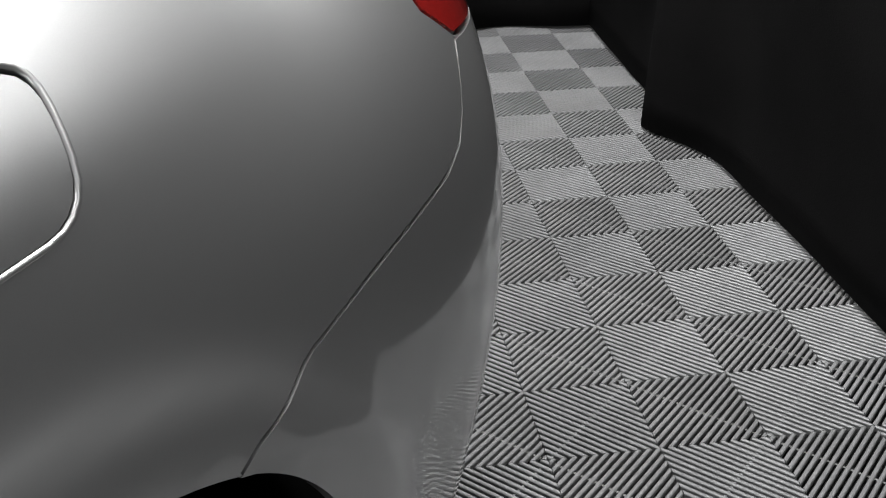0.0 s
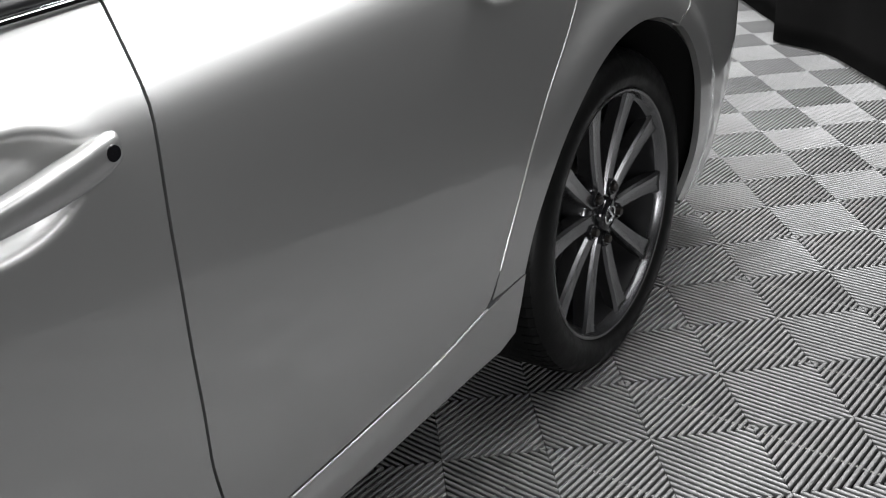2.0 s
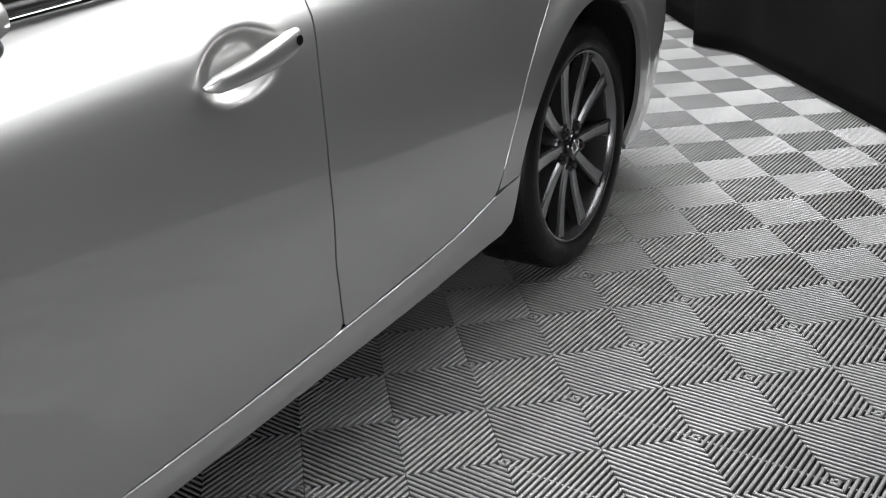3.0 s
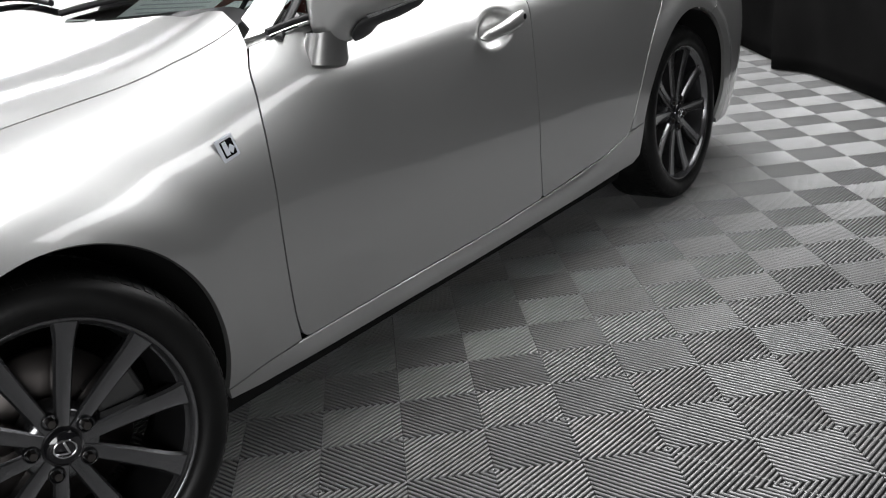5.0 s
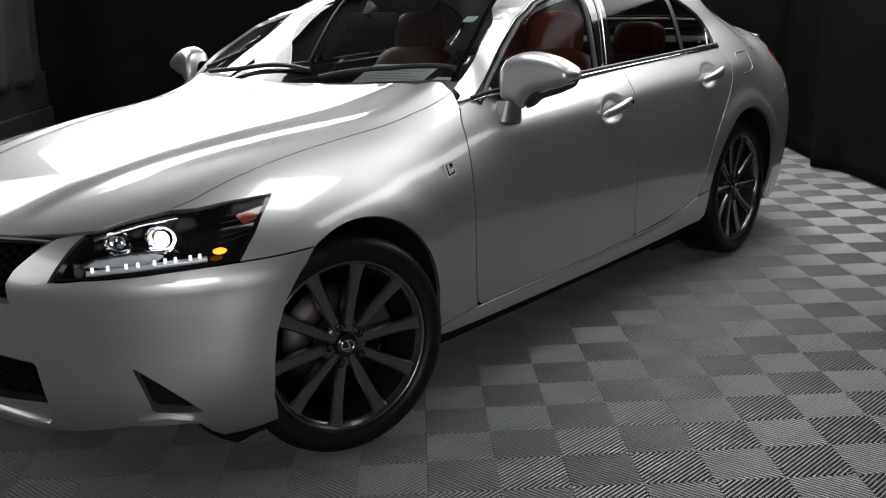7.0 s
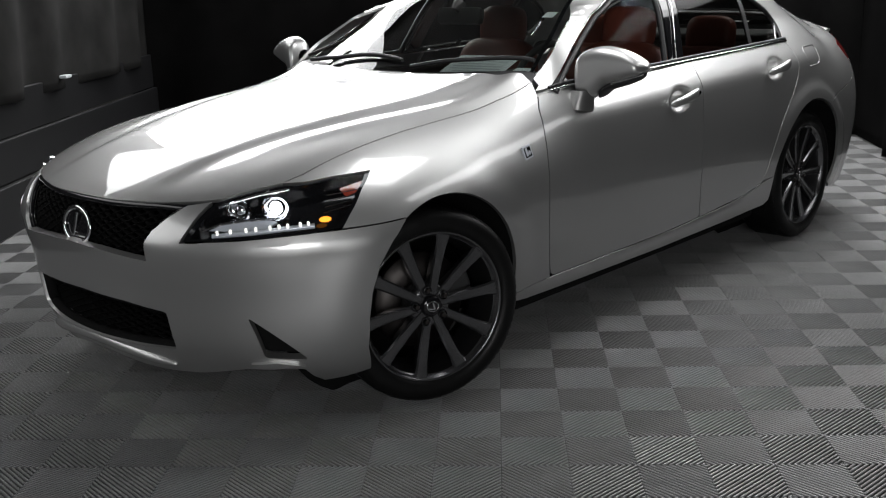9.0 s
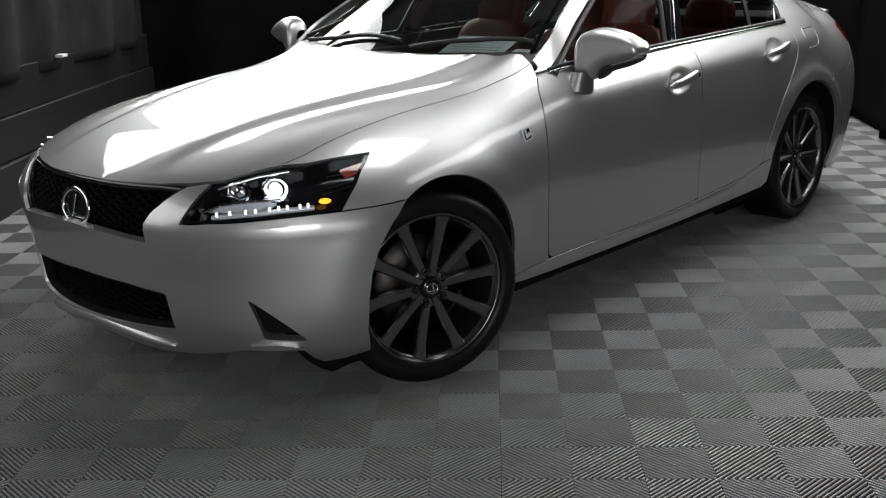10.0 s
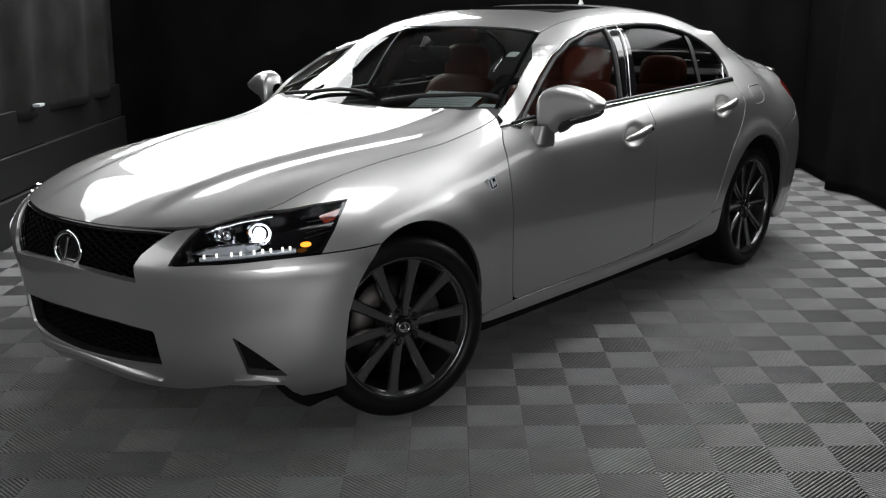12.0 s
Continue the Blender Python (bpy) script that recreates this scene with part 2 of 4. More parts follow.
def tile_geometry():
    """One tile of four quarters: ribs in diamonds round its centre."""
    vs, fs = [], []
    pitch = 2 * QUAD / RIBS
    half = 0.28 * pitch
    lo, hi = -0.010, 0.0

    def quad(p):
        n = len(vs)
        vs.extend(p)
        fs.append(tuple(range(n, n + len(p))))

    def cut(c, ):
        """Ends of the line a + b = c in the quarter's square."""
        e = 0.0006
        a0 = max(e, c - QUAD + e)
        a1 = min(QUAD - e, c - e)
        return a0, a1
    for sx, sy in ((1, 1), (-1, 1), (-1, -1), (1, -1)):
        def P(a, b_, z):
            return (sx * a, sy * b_, z)
        for k in range(RIBS):
            c = (k + 0.5) * pitch
            crest = ((-1, lo), (-1, -0.0024), (-0.78, -0.0010), (-0.42, -0.0002), (0, hi), (0.42, -0.0002), (0.78, -0.0010), (1, -0.0024), (1, lo))
            L = []
            for w_, z in crest:
                cc = c + half * w_
                a0, a1 = cut(min(max(cc, 0.002), 2 * QUAD - 0.002))
                L.append((P(a0, cc - a0, z), P(a1, cc - a1, z)))
            for (p0, p1), (q0, q1) in zip(L, L[1:]):
                quad([p0, p1, q1, q0] if sx * sy > 0 else [p0, q0, q1, p1])
        w = 0.0016
        sp = [(0.01, 0.01), (QUAD - 0.004, QUAD - 0.004)]
        quad([P(sp[0][0] - w, sp[0][1] + w, -0.0045), P(sp[0][0] + w, sp[0][1] - w, -0.0045),
              P(sp[1][0] + w, sp[1][1] - w, -0.0045), P(sp[1][0] - w, sp[1][1] + w, -0.0045)])
    return vs, fs


# ---- the car's form: half-widths of the lower body and of the cabin ----
HUBS = ((0.0, 0.335), (2.825, 0.34))
wide = spline([(-0.9, 0.87), (-0.3, 0.885), (0.0, 0.902), (0.5, 0.890), (1.2, 0.897), (2.0, 0.908), (2.75, 0.918), (3.3, 0.905), (3.95, 0.87)])
crown = spline([(-0.87, 0.66), (-0.80, 0.735), (-0.65, 0.80), (-0.35, 0.875), (0.0, 0.93), (0.35, 0.972), (0.70, 1.02), (0.95, 1.16), (1.3, 1.28),
                (2.6, 1.30), (2.95, 1.25), (3.25, 1.15), (3.55, 1.125), (3.86, 1.10), (3.95, 0.95)])
nose = spline([(0.15, -0.72), (0.22, -0.77), (0.32, -0.80), (0.45, -0.81), (0.63, -0.835), (0.70, -0.82), (0.76, -0.79), (0.82, -0.68), (0.9, -0.5)])
tail = spline([(0.15, 3.80), (0.25, 3.88), (0.45, 3.93), (0.65, 3.95), (0.85, 3.92), (1.05, 3.88), (1.15, 3.8)])
tuck = spline([(0.14, 0.10), (0.20, 0.062), (0.27, 0.040), (0.33, 0.028), (0.45, 0.010), (0.58, 0.0), (0.7, 0.0)])
power = spline([(-0.87, 5.0), (0.5, 4.0), (0.8, 3.2), (1.3, 2.6), (2.7, 2.6), (3.2, 3.4), (3.95, 4.5)])
shoulder = spline([(0.3, 0.865), (0.9, 0.878), (1.5, 0.897), (2.4, 0.93), (3.2, 0.95)])
Y0, Y1, ZS = -0.12, 3.25, 0.60


def ease(a, b, x):
    t = np.clip((np.asarray(x, float) - a) / (b - a), 0, 1)
    return t * t * (3 - 2 * t)


def body_half(y, z):
    """Half-width of the lower body at y, z; below 0 where there is none."""
    y, z = np.asarray(y, float), np.asarray(z, float)
    w = wide(y)
    t = np.clip((Y0 - y) / (Y0 - nose(z)), 0, 1.2)
    w = np.where(t > 0, w * np.clip(1 - t**2.25, 0, 1)**(1 / 2.25), w)
    t = np.clip((y - Y1) / (tail(z) - Y1), 0, 1.2)
    w = np.where(t > 0, w * np.clip(1 - t**2.6, 0, 1)**(1 / 2.6), w)
    s = np.clip((z - ZS) / np.maximum(crown(y) - ZS, 0.02), 0, 1)
    x = w * (1 - s**2.4)**(1 / power(y))
    k = 0.010
    door = w - 0.020 * np.clip((z - 0.58) / 0.28, 0, 2)**2 - 0.56 * k * np.log1p(np.exp(np.clip((z - shoulder(y)) / k, -40, 40)))
    mix = ease(0.35, 0.95, y) * (1 - ease(2.75, 3.3, y))
    x = x * (1 - mix) + door * mix
    x = x - tuck(z) + 0.013 * np.exp(-np.abs(z - 0.632) / 0.04) * (1 - ease(-0.35, 0.0, y))
    for cy, cz in HUBS:
        r = np.hypot(y - cy, z - cz)
        swell = 0.017 * (1 - ease(0.435, 0.492, r)) * ease(2.36, 2.62, y) if cy > 1 else 0.013 * (1 - ease(0.40, 0.54, r))
        x = x + swell * np.clip((z - 0.15) / 0.2, 0, 1)
    return np.where((z > crown(y)) | (y < nose(z)) | (y > tail(z)), -1.0, x)


roof = spline([(0.40, 0.90), (0.62, 0.985), (0.95, 1.178), (1.25, 1.338), (1.45, 1.398), (1.75, 1.432), (2.1, 1.440), (2.5, 1.415), (2.85, 1.345), (3.2, 1.215), (3.5, 1.095), (3.7, 1.0)])


def cabin_half(y, z):
    y, z = np.asarray(y, float), np.asarray(z, float)
    s = np.clip((z - 0.85) / np.maximum(roof(y) - 0.85, 0.02), 0, 1)
    w = 0.835 - 0.40 * (z - 0.92) - 0.09 * np.clip(y - 2.4, 0, 2)**1.5
    x = w * (1 - s**8)**(1 / 3.2)
    return np.where((z > roof(y)) | (z < 0.93), -1.0, x)


def F_body(p):
    return np.abs(p[:, 0]) - body_half(p[:, 1], p[:, 2])


def F_cabin(p):
    y = p[:, 1] - 0.20 * p[:, 0]**2 * np.clip((2.0 - p[:, 1]) / 0.8, -1, 1)
    return np.abs(p[:, 0]) - cabin_half(y, p[:, 2])


def F_all(p):
    return np.minimum(F_body(p), F_cabin(p))


def cast(field, origin, way, reach=2.2, steps=120):
    """First crossings of rays with the form."""
    o = np.asarray(origin, float)
    d = np.asarray(way, float)
    d = np.broadcast_to(d / np.linalg.norm(d, axis=-1, keepdims=True), o.shape)
    ts = np.linspace(0, reach, steps)
    hit = np.full(len(o), np.nan)
    lo = np.zeros(len(o))
    todo = np.arange(len(o))
    for t0, t1 in zip(ts, ts[1:]):
        if not len(todo):
            break
        got = field(o[todo] + d[todo] * t1) < 0
        lo[todo[got]], hit[todo[got]] = t0, t1
        todo = todo[~got]
    hi = np.where(np.isnan(hit), reach, hit)
    for _ in range(22):
        mid = (lo + hi) / 2
        f = field(o + d * mid[:, None]) < 0
        hi = np.where(f, mid, hi)
        lo = np.where(f, lo, mid)
    return o + d * hi[:, None]


def on_side(field, yz):
    yz = np.asarray(yz, float)
    return cast(field, np.column_stack([np.full(len(yz), 1.3), yz]), (-1, 0, 0))


def on_top(field, xy):
    xy = np.asarray(xy, float)
    return cast(field, np.column_stack([xy, np.full(len(xy), 1.7)]), (0, 0, -1))


def on_front(field, xz):
    xz = np.asarray(xz, float)
    return cast(field, np.column_stack([xz[:, 0], np.full(len(xz), -1.4), xz[:, 1]]), (0, 1, 0))


def fillet(poly, r, n=5):
    """Rounds the corners of a closed outline of 2D points; r: one radius or one a corner."""
    out = []
    N = len(poly)
    for i in range(N):
        p, a, b_ = (Vector(poly[k % N]) for k in (i, i - 1, i + 1))
        rr = r[i] if isinstance(r, (list, tuple)) else r
        da, db = (a - p), (b_ - p)
        rr = min(rr, da.length * 0.45, db.length * 0.45)
        if rr < 1e-4:
            out.append(tuple(p))
            continue
        pa, pb = p + da.normalized() * rr, p + db.normalized() * rr
        for k in range(n + 1):
            t = k / n
            out.append(tuple((1 - t)**2 * pa + 2 * t * (1 - t) * p + t * t * pb))
    return out


def dense(poly, step, closed=True):
    out = []
    n = len(poly)
    for i in range(n if closed else n - 1):
        a, b_ = np.array(poly[i]), np.array(poly[(i + 1) % n])
        k = max(1, int(np.linalg.norm(b_ - a) / step))
        for j in range(k):
            out.append(a + (b_ - a) * j / k)
    if not closed:
        out.append(np.array(poly[-1]))
    return np.array(out)


from mathutils.geometry import delaunay_2d_cdt


def frame_of(way):
    d = Vector(way).normalized()
    u = Vector((0, 1, 0)) if abs(d.y) < 0.7 else Vector((1, 0, 0))
    u = (u - d * u.dot(d)).normalized()
    v = d.cross(u)
    return np.array(d), np.array(u), np.array(v)


def inside(poly, pts):
    x, y = pts[:, 0], pts[:, 1]
    res = np.zeros(len(pts), bool)
    n = len(poly)
    for i in range(n):
        x0, y0 = poly[i]
        x1, y1 = poly[(i + 1) % n]
        c = ((y0 > y) != (y1 > y))
        with np.errstate(divide='ignore', invalid='ignore'):
            res ^= c & (x < (x1 - x0) * (y - y0) / (y1 - y0 + 1e-30) + x0)
    return res


def sheet(outline, field, way, holes=(), step=0.028, finer=(), push=None, sink=0.0):
    """Points and triangles of the car's skin inside a closed 3D outline. way: from where it is looked at, or ("round", x, y) for a
    skin that wraps an upright axis. finer: (3D centre, radius, step) spots with closer points. sink: how far it lies under the skin."""
    wrap = way[0] == "round"
    if wrap:
        cx, cy = way[1], way[2]
    else:
        d, u, v = frame_of(way)

    def flat(p):
        p = np.asarray(p)
        if wrap:
            return np.column_stack([0.8 * np.arctan2(p[:, 0] - cx, -(p[:, 1] - cy)), p[:, 2]])
        return np.column_stack([p @ u, p @ v])
    loops = [flat(outline)] + [flat(h) for h in holes]
    edge, alledge = loops[0], np.vstack(loops)
    lo, hi = edge.min(0), edge.max(0)
    gx, gy = np.meshgrid(np.arange(lo[0] + 0.0007, hi[0], step), np.arange(lo[1], hi[1], step))
    sets = [(np.column_stack([gx.ravel(), gy.ravel()]), step)]
    spots = [(flat([c])[0], r, st) for c, r, st in finer]
    for c, r, st in spots:
        sets[0] = (sets[0][0][np.hypot(*(sets[0][0] - c).T) > r], step)
        gx, gy = np.meshgrid(np.arange(c[0] - r, c[0] + r, st), np.arange(c[1] - r, c[1] + r, st))
        q = np.column_stack([gx.ravel(), gy.ravel()])
        sets.append((q[np.hypot(*(q - c).T) <= r], st))
    inner = []
    for pts, st in sets:
        keep = inside(edge, pts)
        for h in loops[1:]:
            keep &= ~inside(h, pts)
        pts = pts[keep]
        if len(pts):
            dist = np.min(np.hypot(pts[:, None, 0] - alledge[None, :, 0], pts[:, None, 1] - alledge[None, :, 1]), axis=1)
            inner.append(pts[dist > st * 0.45])
    coords = [Vector(p) for p in np.vstack([alledge] + inner)]
    rings, base = [], 0
    for lp in loops:
        rings.append([(base + i, base + (i + 1) % len(lp)) for i in range(len(lp))])
        base += len(lp)
    vo, eo, fo, ov, oe, of = delaunay_2d_cdt(coords, [e for r in rings for e in r], [], 0, 1e-6)
    vo = np.array([tuple(p) for p in vo])
    tri = np.array([f for f in fo if len(f) == 3])
    cen = vo[tri].mean(1)
    ok = inside(edge, cen)
    for h in loops[1:]:
        ok &= ~inside(h, cen)
    tri = tri[ok]
    if wrap:
        a = vo[:, 0] / 0.8
        out = np.column_stack([np.sin(a), -np.cos(a), np.zeros(len(a))])
        o = np.column_stack([np.full(len(a), cx), np.full(len(a), cy), vo[:, 1]]) + out * 1.6
    else:
        out = np.tile(d, (len(vo), 1))
        o = vo[:, :1] * u + vo[:, 1:2] * v + d * (float(np.max(np.asarray(outline) @ d)) + 0.35)
    reach = 1.5 if wrap else 0.9 + float(np.ptp(np.asarray(outline) @ d))
    P = cast(field, o, -out, reach=reach, steps=int(reach / 0.018))
    if push is not None:
        P = P + out * push(P)[:, None]
    flip = np.einsum('ij,ij->i', np.cross(P[tri[:, 1]] - P[tri[:, 0]], P[tri[:, 2]] - P[tri[:, 0]]), out[tri[:, 0]]) < 0
    tri[flip] = tri[flip][:, ::-1]
    vn = np.zeros_like(P)
    nn = np.cross(P[tri[:, 1]] - P[tri[:, 0]], P[tri[:, 2]] - P[tri[:, 0]])
    for k in range(3):
        np.add.at(vn, tri[:, k], nn)
    vn /= np.maximum(np.linalg.norm(vn, axis=1), 1e-12)[:, None]
    return P - vn * sink, tri, vn


def panel(name, outline, field, way, mat, parent, lip=0.012, label="", both=False, **kw):
    """A skin panel with its edge folded inwards. both: also its mirror image; then a pair is returned."""
    P, tri, vn = sheet(outline, field, way, **kw)
    verts, fcs = P.tolist(), tri.tolist()
    if lip:
        edges = {(f[k], f[(k + 1) % 3]) for f in fcs for k in range(3)}
        rim = [e for e in edges if (e[1], e[0]) not in edges]
        rows = {}
        for e in sorted(rim):
            for i in e:
                if i not in rows:
                    rows[i] = len(verts)
                    verts.append(P[i].tolist())
                    verts.append((P[i] - vn[i] * 0.0012 + 0).tolist())
                    verts.append((P[i] - vn[i] * lip).tolist())
        for i, j in sorted(rim):
            fcs.append([rows[j], rows[i], rows[i] + 1, rows[j] + 1])
            fcs.append([rows[j] + 1, rows[i] + 1, rows[i] + 2, rows[j] + 2])
    ob = mesh_object(name, verts, fcs, mat, parent, label)
    if not both:
        return ob
    return ob, mesh_object(name, [(-x, y, z) for x, y, z in verts], [f[::-1] for f in fcs], mat, parent, label)


def circle_arc(cy, cz, r, a0, a1, n=40):
    return [(cy + r * math.cos(radians(a0 + (a1 - a0) * i / n)), cz + r * math.sin(radians(a0 + (a1 - a0) * i / n))) for i in range(n + 1)]

# ---- the car ----
car = empty("sedan_car")
tagged(car, "silver four-door sports sedan parked on grey ribbed tiles", "car")
ARCH = 0.388
G = 0.0022


def S(pts, step=0.018, field=F_body, closed=False):
    return on_side(field, dense(pts, step, closed))


def T(pts, step=0.018, field=F_body, closed=False):
    return on_top(field, dense(pts, step, closed))


def N(pts, step=0.015, field=F_body, closed=False):
    return on_front(field, dense(pts, step, closed))


def loop(*runs):
    pts = np.vstack(runs)
    keep = [0]
    for i in range(1, len(pts)):
        if np.linalg.norm(pts[i] - pts[keep[-1]]) > 0.003:
            keep.append(i)
    if np.linalg.norm(pts[keep[-1]] - pts[0]) < 0.003:
        keep.pop()
    return pts[keep]


def shift(line, dy, dz=0.0):
    return [(y + dy, z + dz) for y, z in line]


def mirror(pts):
    q = np.array(pts)[::-1].copy()
    q[:, 0] *= -1
    return q


def mirrored(ob, name=None):
    """The twin on the car's other side."""
    me = bpy.data.meshes.new(name or ob.name)
    src = ob.data
    me.from_pydata([(-v.co.x, v.co.y, v.co.z) for v in src.vertices], [], [tuple(reversed(p.vertices)) for p in src.polygons])
    for m in src.materials:
        me.materials.append(m)
    me.polygons.foreach_set("use_smooth", [p.use_smooth for p in src.polygons])
    tw = new(name or ob.name.split(".")[0], me)
    tw.parent = ob.parent
    if "label" in ob:
        tw["label"] = ob["label"]
    return tw


front_line = [(0.705, 0.958), (0.655, 0.905), (0.612, 0.81), (0.590, 0.70), (0.584, 0.58), (0.598, 0.43), (0.613, 0.355)]
mid_line = [(1.748, 1.002), (1.728, 0.90), (1.708, 0.75), (1.700, 0.60), (1.704, 0.48), (1.722, 0.38)]
rear_line = [(2.668, 1.03), (2.686, 0.955), (2.676, 0.90), (2.640, 0.838), (2.585, 0.775), (2.502, 0.695), (2.435, 0.610), (2.388, 0.525), (2.350, 0.435)]


def smooth_line(line, n=32):
    """The same cut line with its kinks rounded out."""
    fn = spline([(z, y) for y, z in line[::-1]])
    z0, z1 = line[0][1], line[-1][1]
    return [(float(fn(z0 + (z1 - z0) * i / n)), z0 + (z1 - z0) * i / n) for i in range(n + 1)]


front_line, mid_line, rear_line = (smooth_line(q) for q in (front_line, mid_line, rear_line))
belt = spline([(0.60, 0.945), (0.705, 0.958), (0.87, 0.985), (1.38, 0.998), (1.75, 1.006), (2.67, 1.03)])
sill_edge = spline([(0.38, 0.276), (0.60, 0.288), (0.9, 0.292), (1.43, 0.298), (1.74, 0.312), (2.15, 0.343), (2.33, 0.380), (2.46, 0.40)])


def belt_line(a, b, n=30, dz=0.0):
    return [(a + (b - a) * i / n, float(belt(a + (b - a) * i / n)) + dz) for i in range(n + 1)]


# doors with their handle bowls
BOWLS = ((1.538, 0.867), (2.438, 0.920))


def bowl_push(c):
    def fn(P):
        dy, dz = P[:, 1] - c[0], P[:, 2] - c[1]
        a = radians(9)
        p, q = dy * math.cos(a) + dz * math.sin(a), -dy * math.sin(a) + dz * math.cos(a)
        r = np.sqrt((p / 0.108)**2 + (q / 0.056)**2)
        return -0.021 * (1 - ease(0.50, 1.0, r))
    return fn


door_f = loop(S(shift(front_line, G)[::-1]), S(belt_line(0.705 + G, 1.748 - G)), S(shift(mid_line, -G)),
              S(fillet([(1.722 - G, 0.38), (1.738, 0.314), (1.43, 0.300), (0.638, 0.291), (0.613 + G, 0.355)], [0, 0.025, 0, 0.03, 0])))
door_r = loop(S(shift(mid_line, G)[::-1]), S(belt_line(1.748 + G, 2.668 - G)), S(shift(rear_line, -G)),
              S(fillet([(2.350 - G, 0.435), (2.322, 0.381), (2.15, 0.345), (1.742, 0.314), (1.722 + G, 0.38)], [0, 0.022, 0, 0.012, 0])))
doors = []
for nm, outline, c in (("front_door", door_f, BOWLS[0]), ("rear_door", door_r, BOWLS[1])):
    spot = on_side(F_body, [c])[0]
    doors.append(panel(nm, outline, F_body, (1, 0, 0.12), PAINT, car, both=True, step=0.022, finer=[(spot, 0.125, 0.006)], push=bowl_push(c)))

# front wing
HOOD_SIDE = [(0.632, -0.452), (0.650, -0.38), (0.657, -0.20), (0.656, 0.05), (0.660, 0.30), (0.668, 0.55), (0.690, 0.735)]
LIGHT_TOP = [(-0.204, 0.821), (-0.318, 0.815), (-0.426, 0.800)]
LIGHT_BACK = [(-0.391, 0.676), (-0.355, 0.713), (-0.285, 0.772), (-0.204, 0.821)]
ARCH_F = circle_arc(0, 0.335, ARCH, -8, 118, 60)
ARCH_FB = [(-0.182, 0.677), (-0.243, 0.622), (-0.290, 0.545), (-0.312, 0.46), (-0.316, 0.37), (-0.305, 0.27), (-0.272, 0.182)]
JOINT = [(-0.182, 0.679), (-0.28, 0.676), (-0.391, 0.674)]
wing = loop(S(shift(front_line, -G)), S([(0.613 - G, 0.355), (0.630, 0.291), (0.60, 0.288), (0.384, 0.2765)]), S(ARCH_F), S(shift(JOINT, 0, G)),
            S(LIGHT_BACK), S(LIGHT_TOP[:2] + [(-0.40, 0.806)]), T([(x + 0.0035, y) for x, y in HOOD_SIDE]))
panel("front_wing", wing, F_body, (1, -0.12, 0.85), PAINT, car, both=True, step=0.024, lip=0.014)

# bonnet, with its raised middle
hood_front = [(0.0, 0.752), (0.20, 0.753), (0.36, 0.757), (0.47, 0.763), (0.535, 0.770)]
hf = N(hood_front)
hood_right = loop(hf, T([(0.56, -0.562), (0.60, -0.50)] + HOOD_SIDE), T([(0.64, 0.748), (0.45, 0.695), (0.25, 0.668), (0.0, 0.655)]))


def hood_push(P):
    edge = 0.30 + 0.22 * ease(-0.7, 0.6, P[:, 1])
    x = np.abs(P[:, 0])
    return 0.013 * (1 - ease(edge - 0.045, edge + 0.03, x)) * ease(-0.80, -0.45, P[:, 1]) + 0.006 * np.exp(-((x - edge - 0.09) / 0.035)**2) * ease(-0.6, -0.1, P[:, 1])


bonnet = panel("bonnet", loop(hood_right, mirror(hood_right)), F_body, (0, -0.35, 1), PAINT, car, step=0.022, push=hood_push)

# front bumper with grille opening, intake and corner pockets
GR = [(0.455, 0.752), (0.421, 0.718), (0.385, 0.680), (0.366, 0.645), (0.366, 0.590)]
b_half = loop(N([(0.0, 0.608), (0.185, 0.600), (0.366, 0.585)]), N(GR[::-1]), N([(0.455, 0.752), (0.515, 0.762)]),
              N([(0.515, 0.762), (0.50, 0.70), (0.484, 0.650), (0.53, 0.651)]), S([(-0.70, 0.655), (-0.653, 0.658), (-0.551, 0.667), (-0.47, 0.671)] + shift(JOINT, 0, -G)[::-1]),
              S(ARCH_FB), S([(-0.272, 0.182), (-0.35, 0.168), (-0.405, 0.165), (-0.445, 0.19), (-0.478, 0.222), (-0.56, 0.235), (-0.61, 0.234)]),
              N([(0.60, 0.232), (0.45, 0.205), (0.31, 0.198), (0.22, 0.205), (0.10, 0.226), (0.0, 0.234)]))
bumper_loop = loop(b_half, mirror(b_half))
INTAKE = [(-0.408, 0.418), (-0.23, 0.434), (0, 0.441), (0.23, 0.434), (0.392, 0.416), (0.400, 0.290), (0.2, 0.284), (0, 0.281), (-0.2, 0.284), (-0.412, 0.292)]
POCKET = fillet([(-0.622, 0.412), (-0.577, 0.272), (-0.475, 0.258)], 0.012, 3)
bumper = panel("front_bumper", bumper_loop, F_body, ("round", 0, 0.1), PAINT, car, step=0.022, lip=0.03,
               holes=[N(fillet(INTAKE, 0.012, 3), closed=True), S(POCKET, closed=True), mirror(S(POCKET, closed=True))])
for P in (S(POCKET, closed=True), mirror(S(POCKET, closed=True))):
    panel("fog_pocket", P, F_body, ("round", 0, 0.1), UNDER, bumper, step=0.04, sink=0.04, lip=0, label="black corner pocket")
# small silver fin under each pocket, the lip under the intake
for sx in (1, -1):
    fin = S([(-0.60, 0.255), (-0.55, 0.258), (-0.48, 0.240), (-0.55, 0.236), (-0.60, 0.240)], 0.02, closed=True)
    panel("corner_fin", fin if sx > 0 else mirror(fin), F_body, ("round", 0, 0.1), PAINT, bumper, step=0.03, sink=-0.012, lip=0.03)


lip_x = np.linspace(-0.375, 0.375, 47)
lip_y = on_front(F_body, np.column_stack([lip_x, np.full(47, 0.268)]))[:, 1]


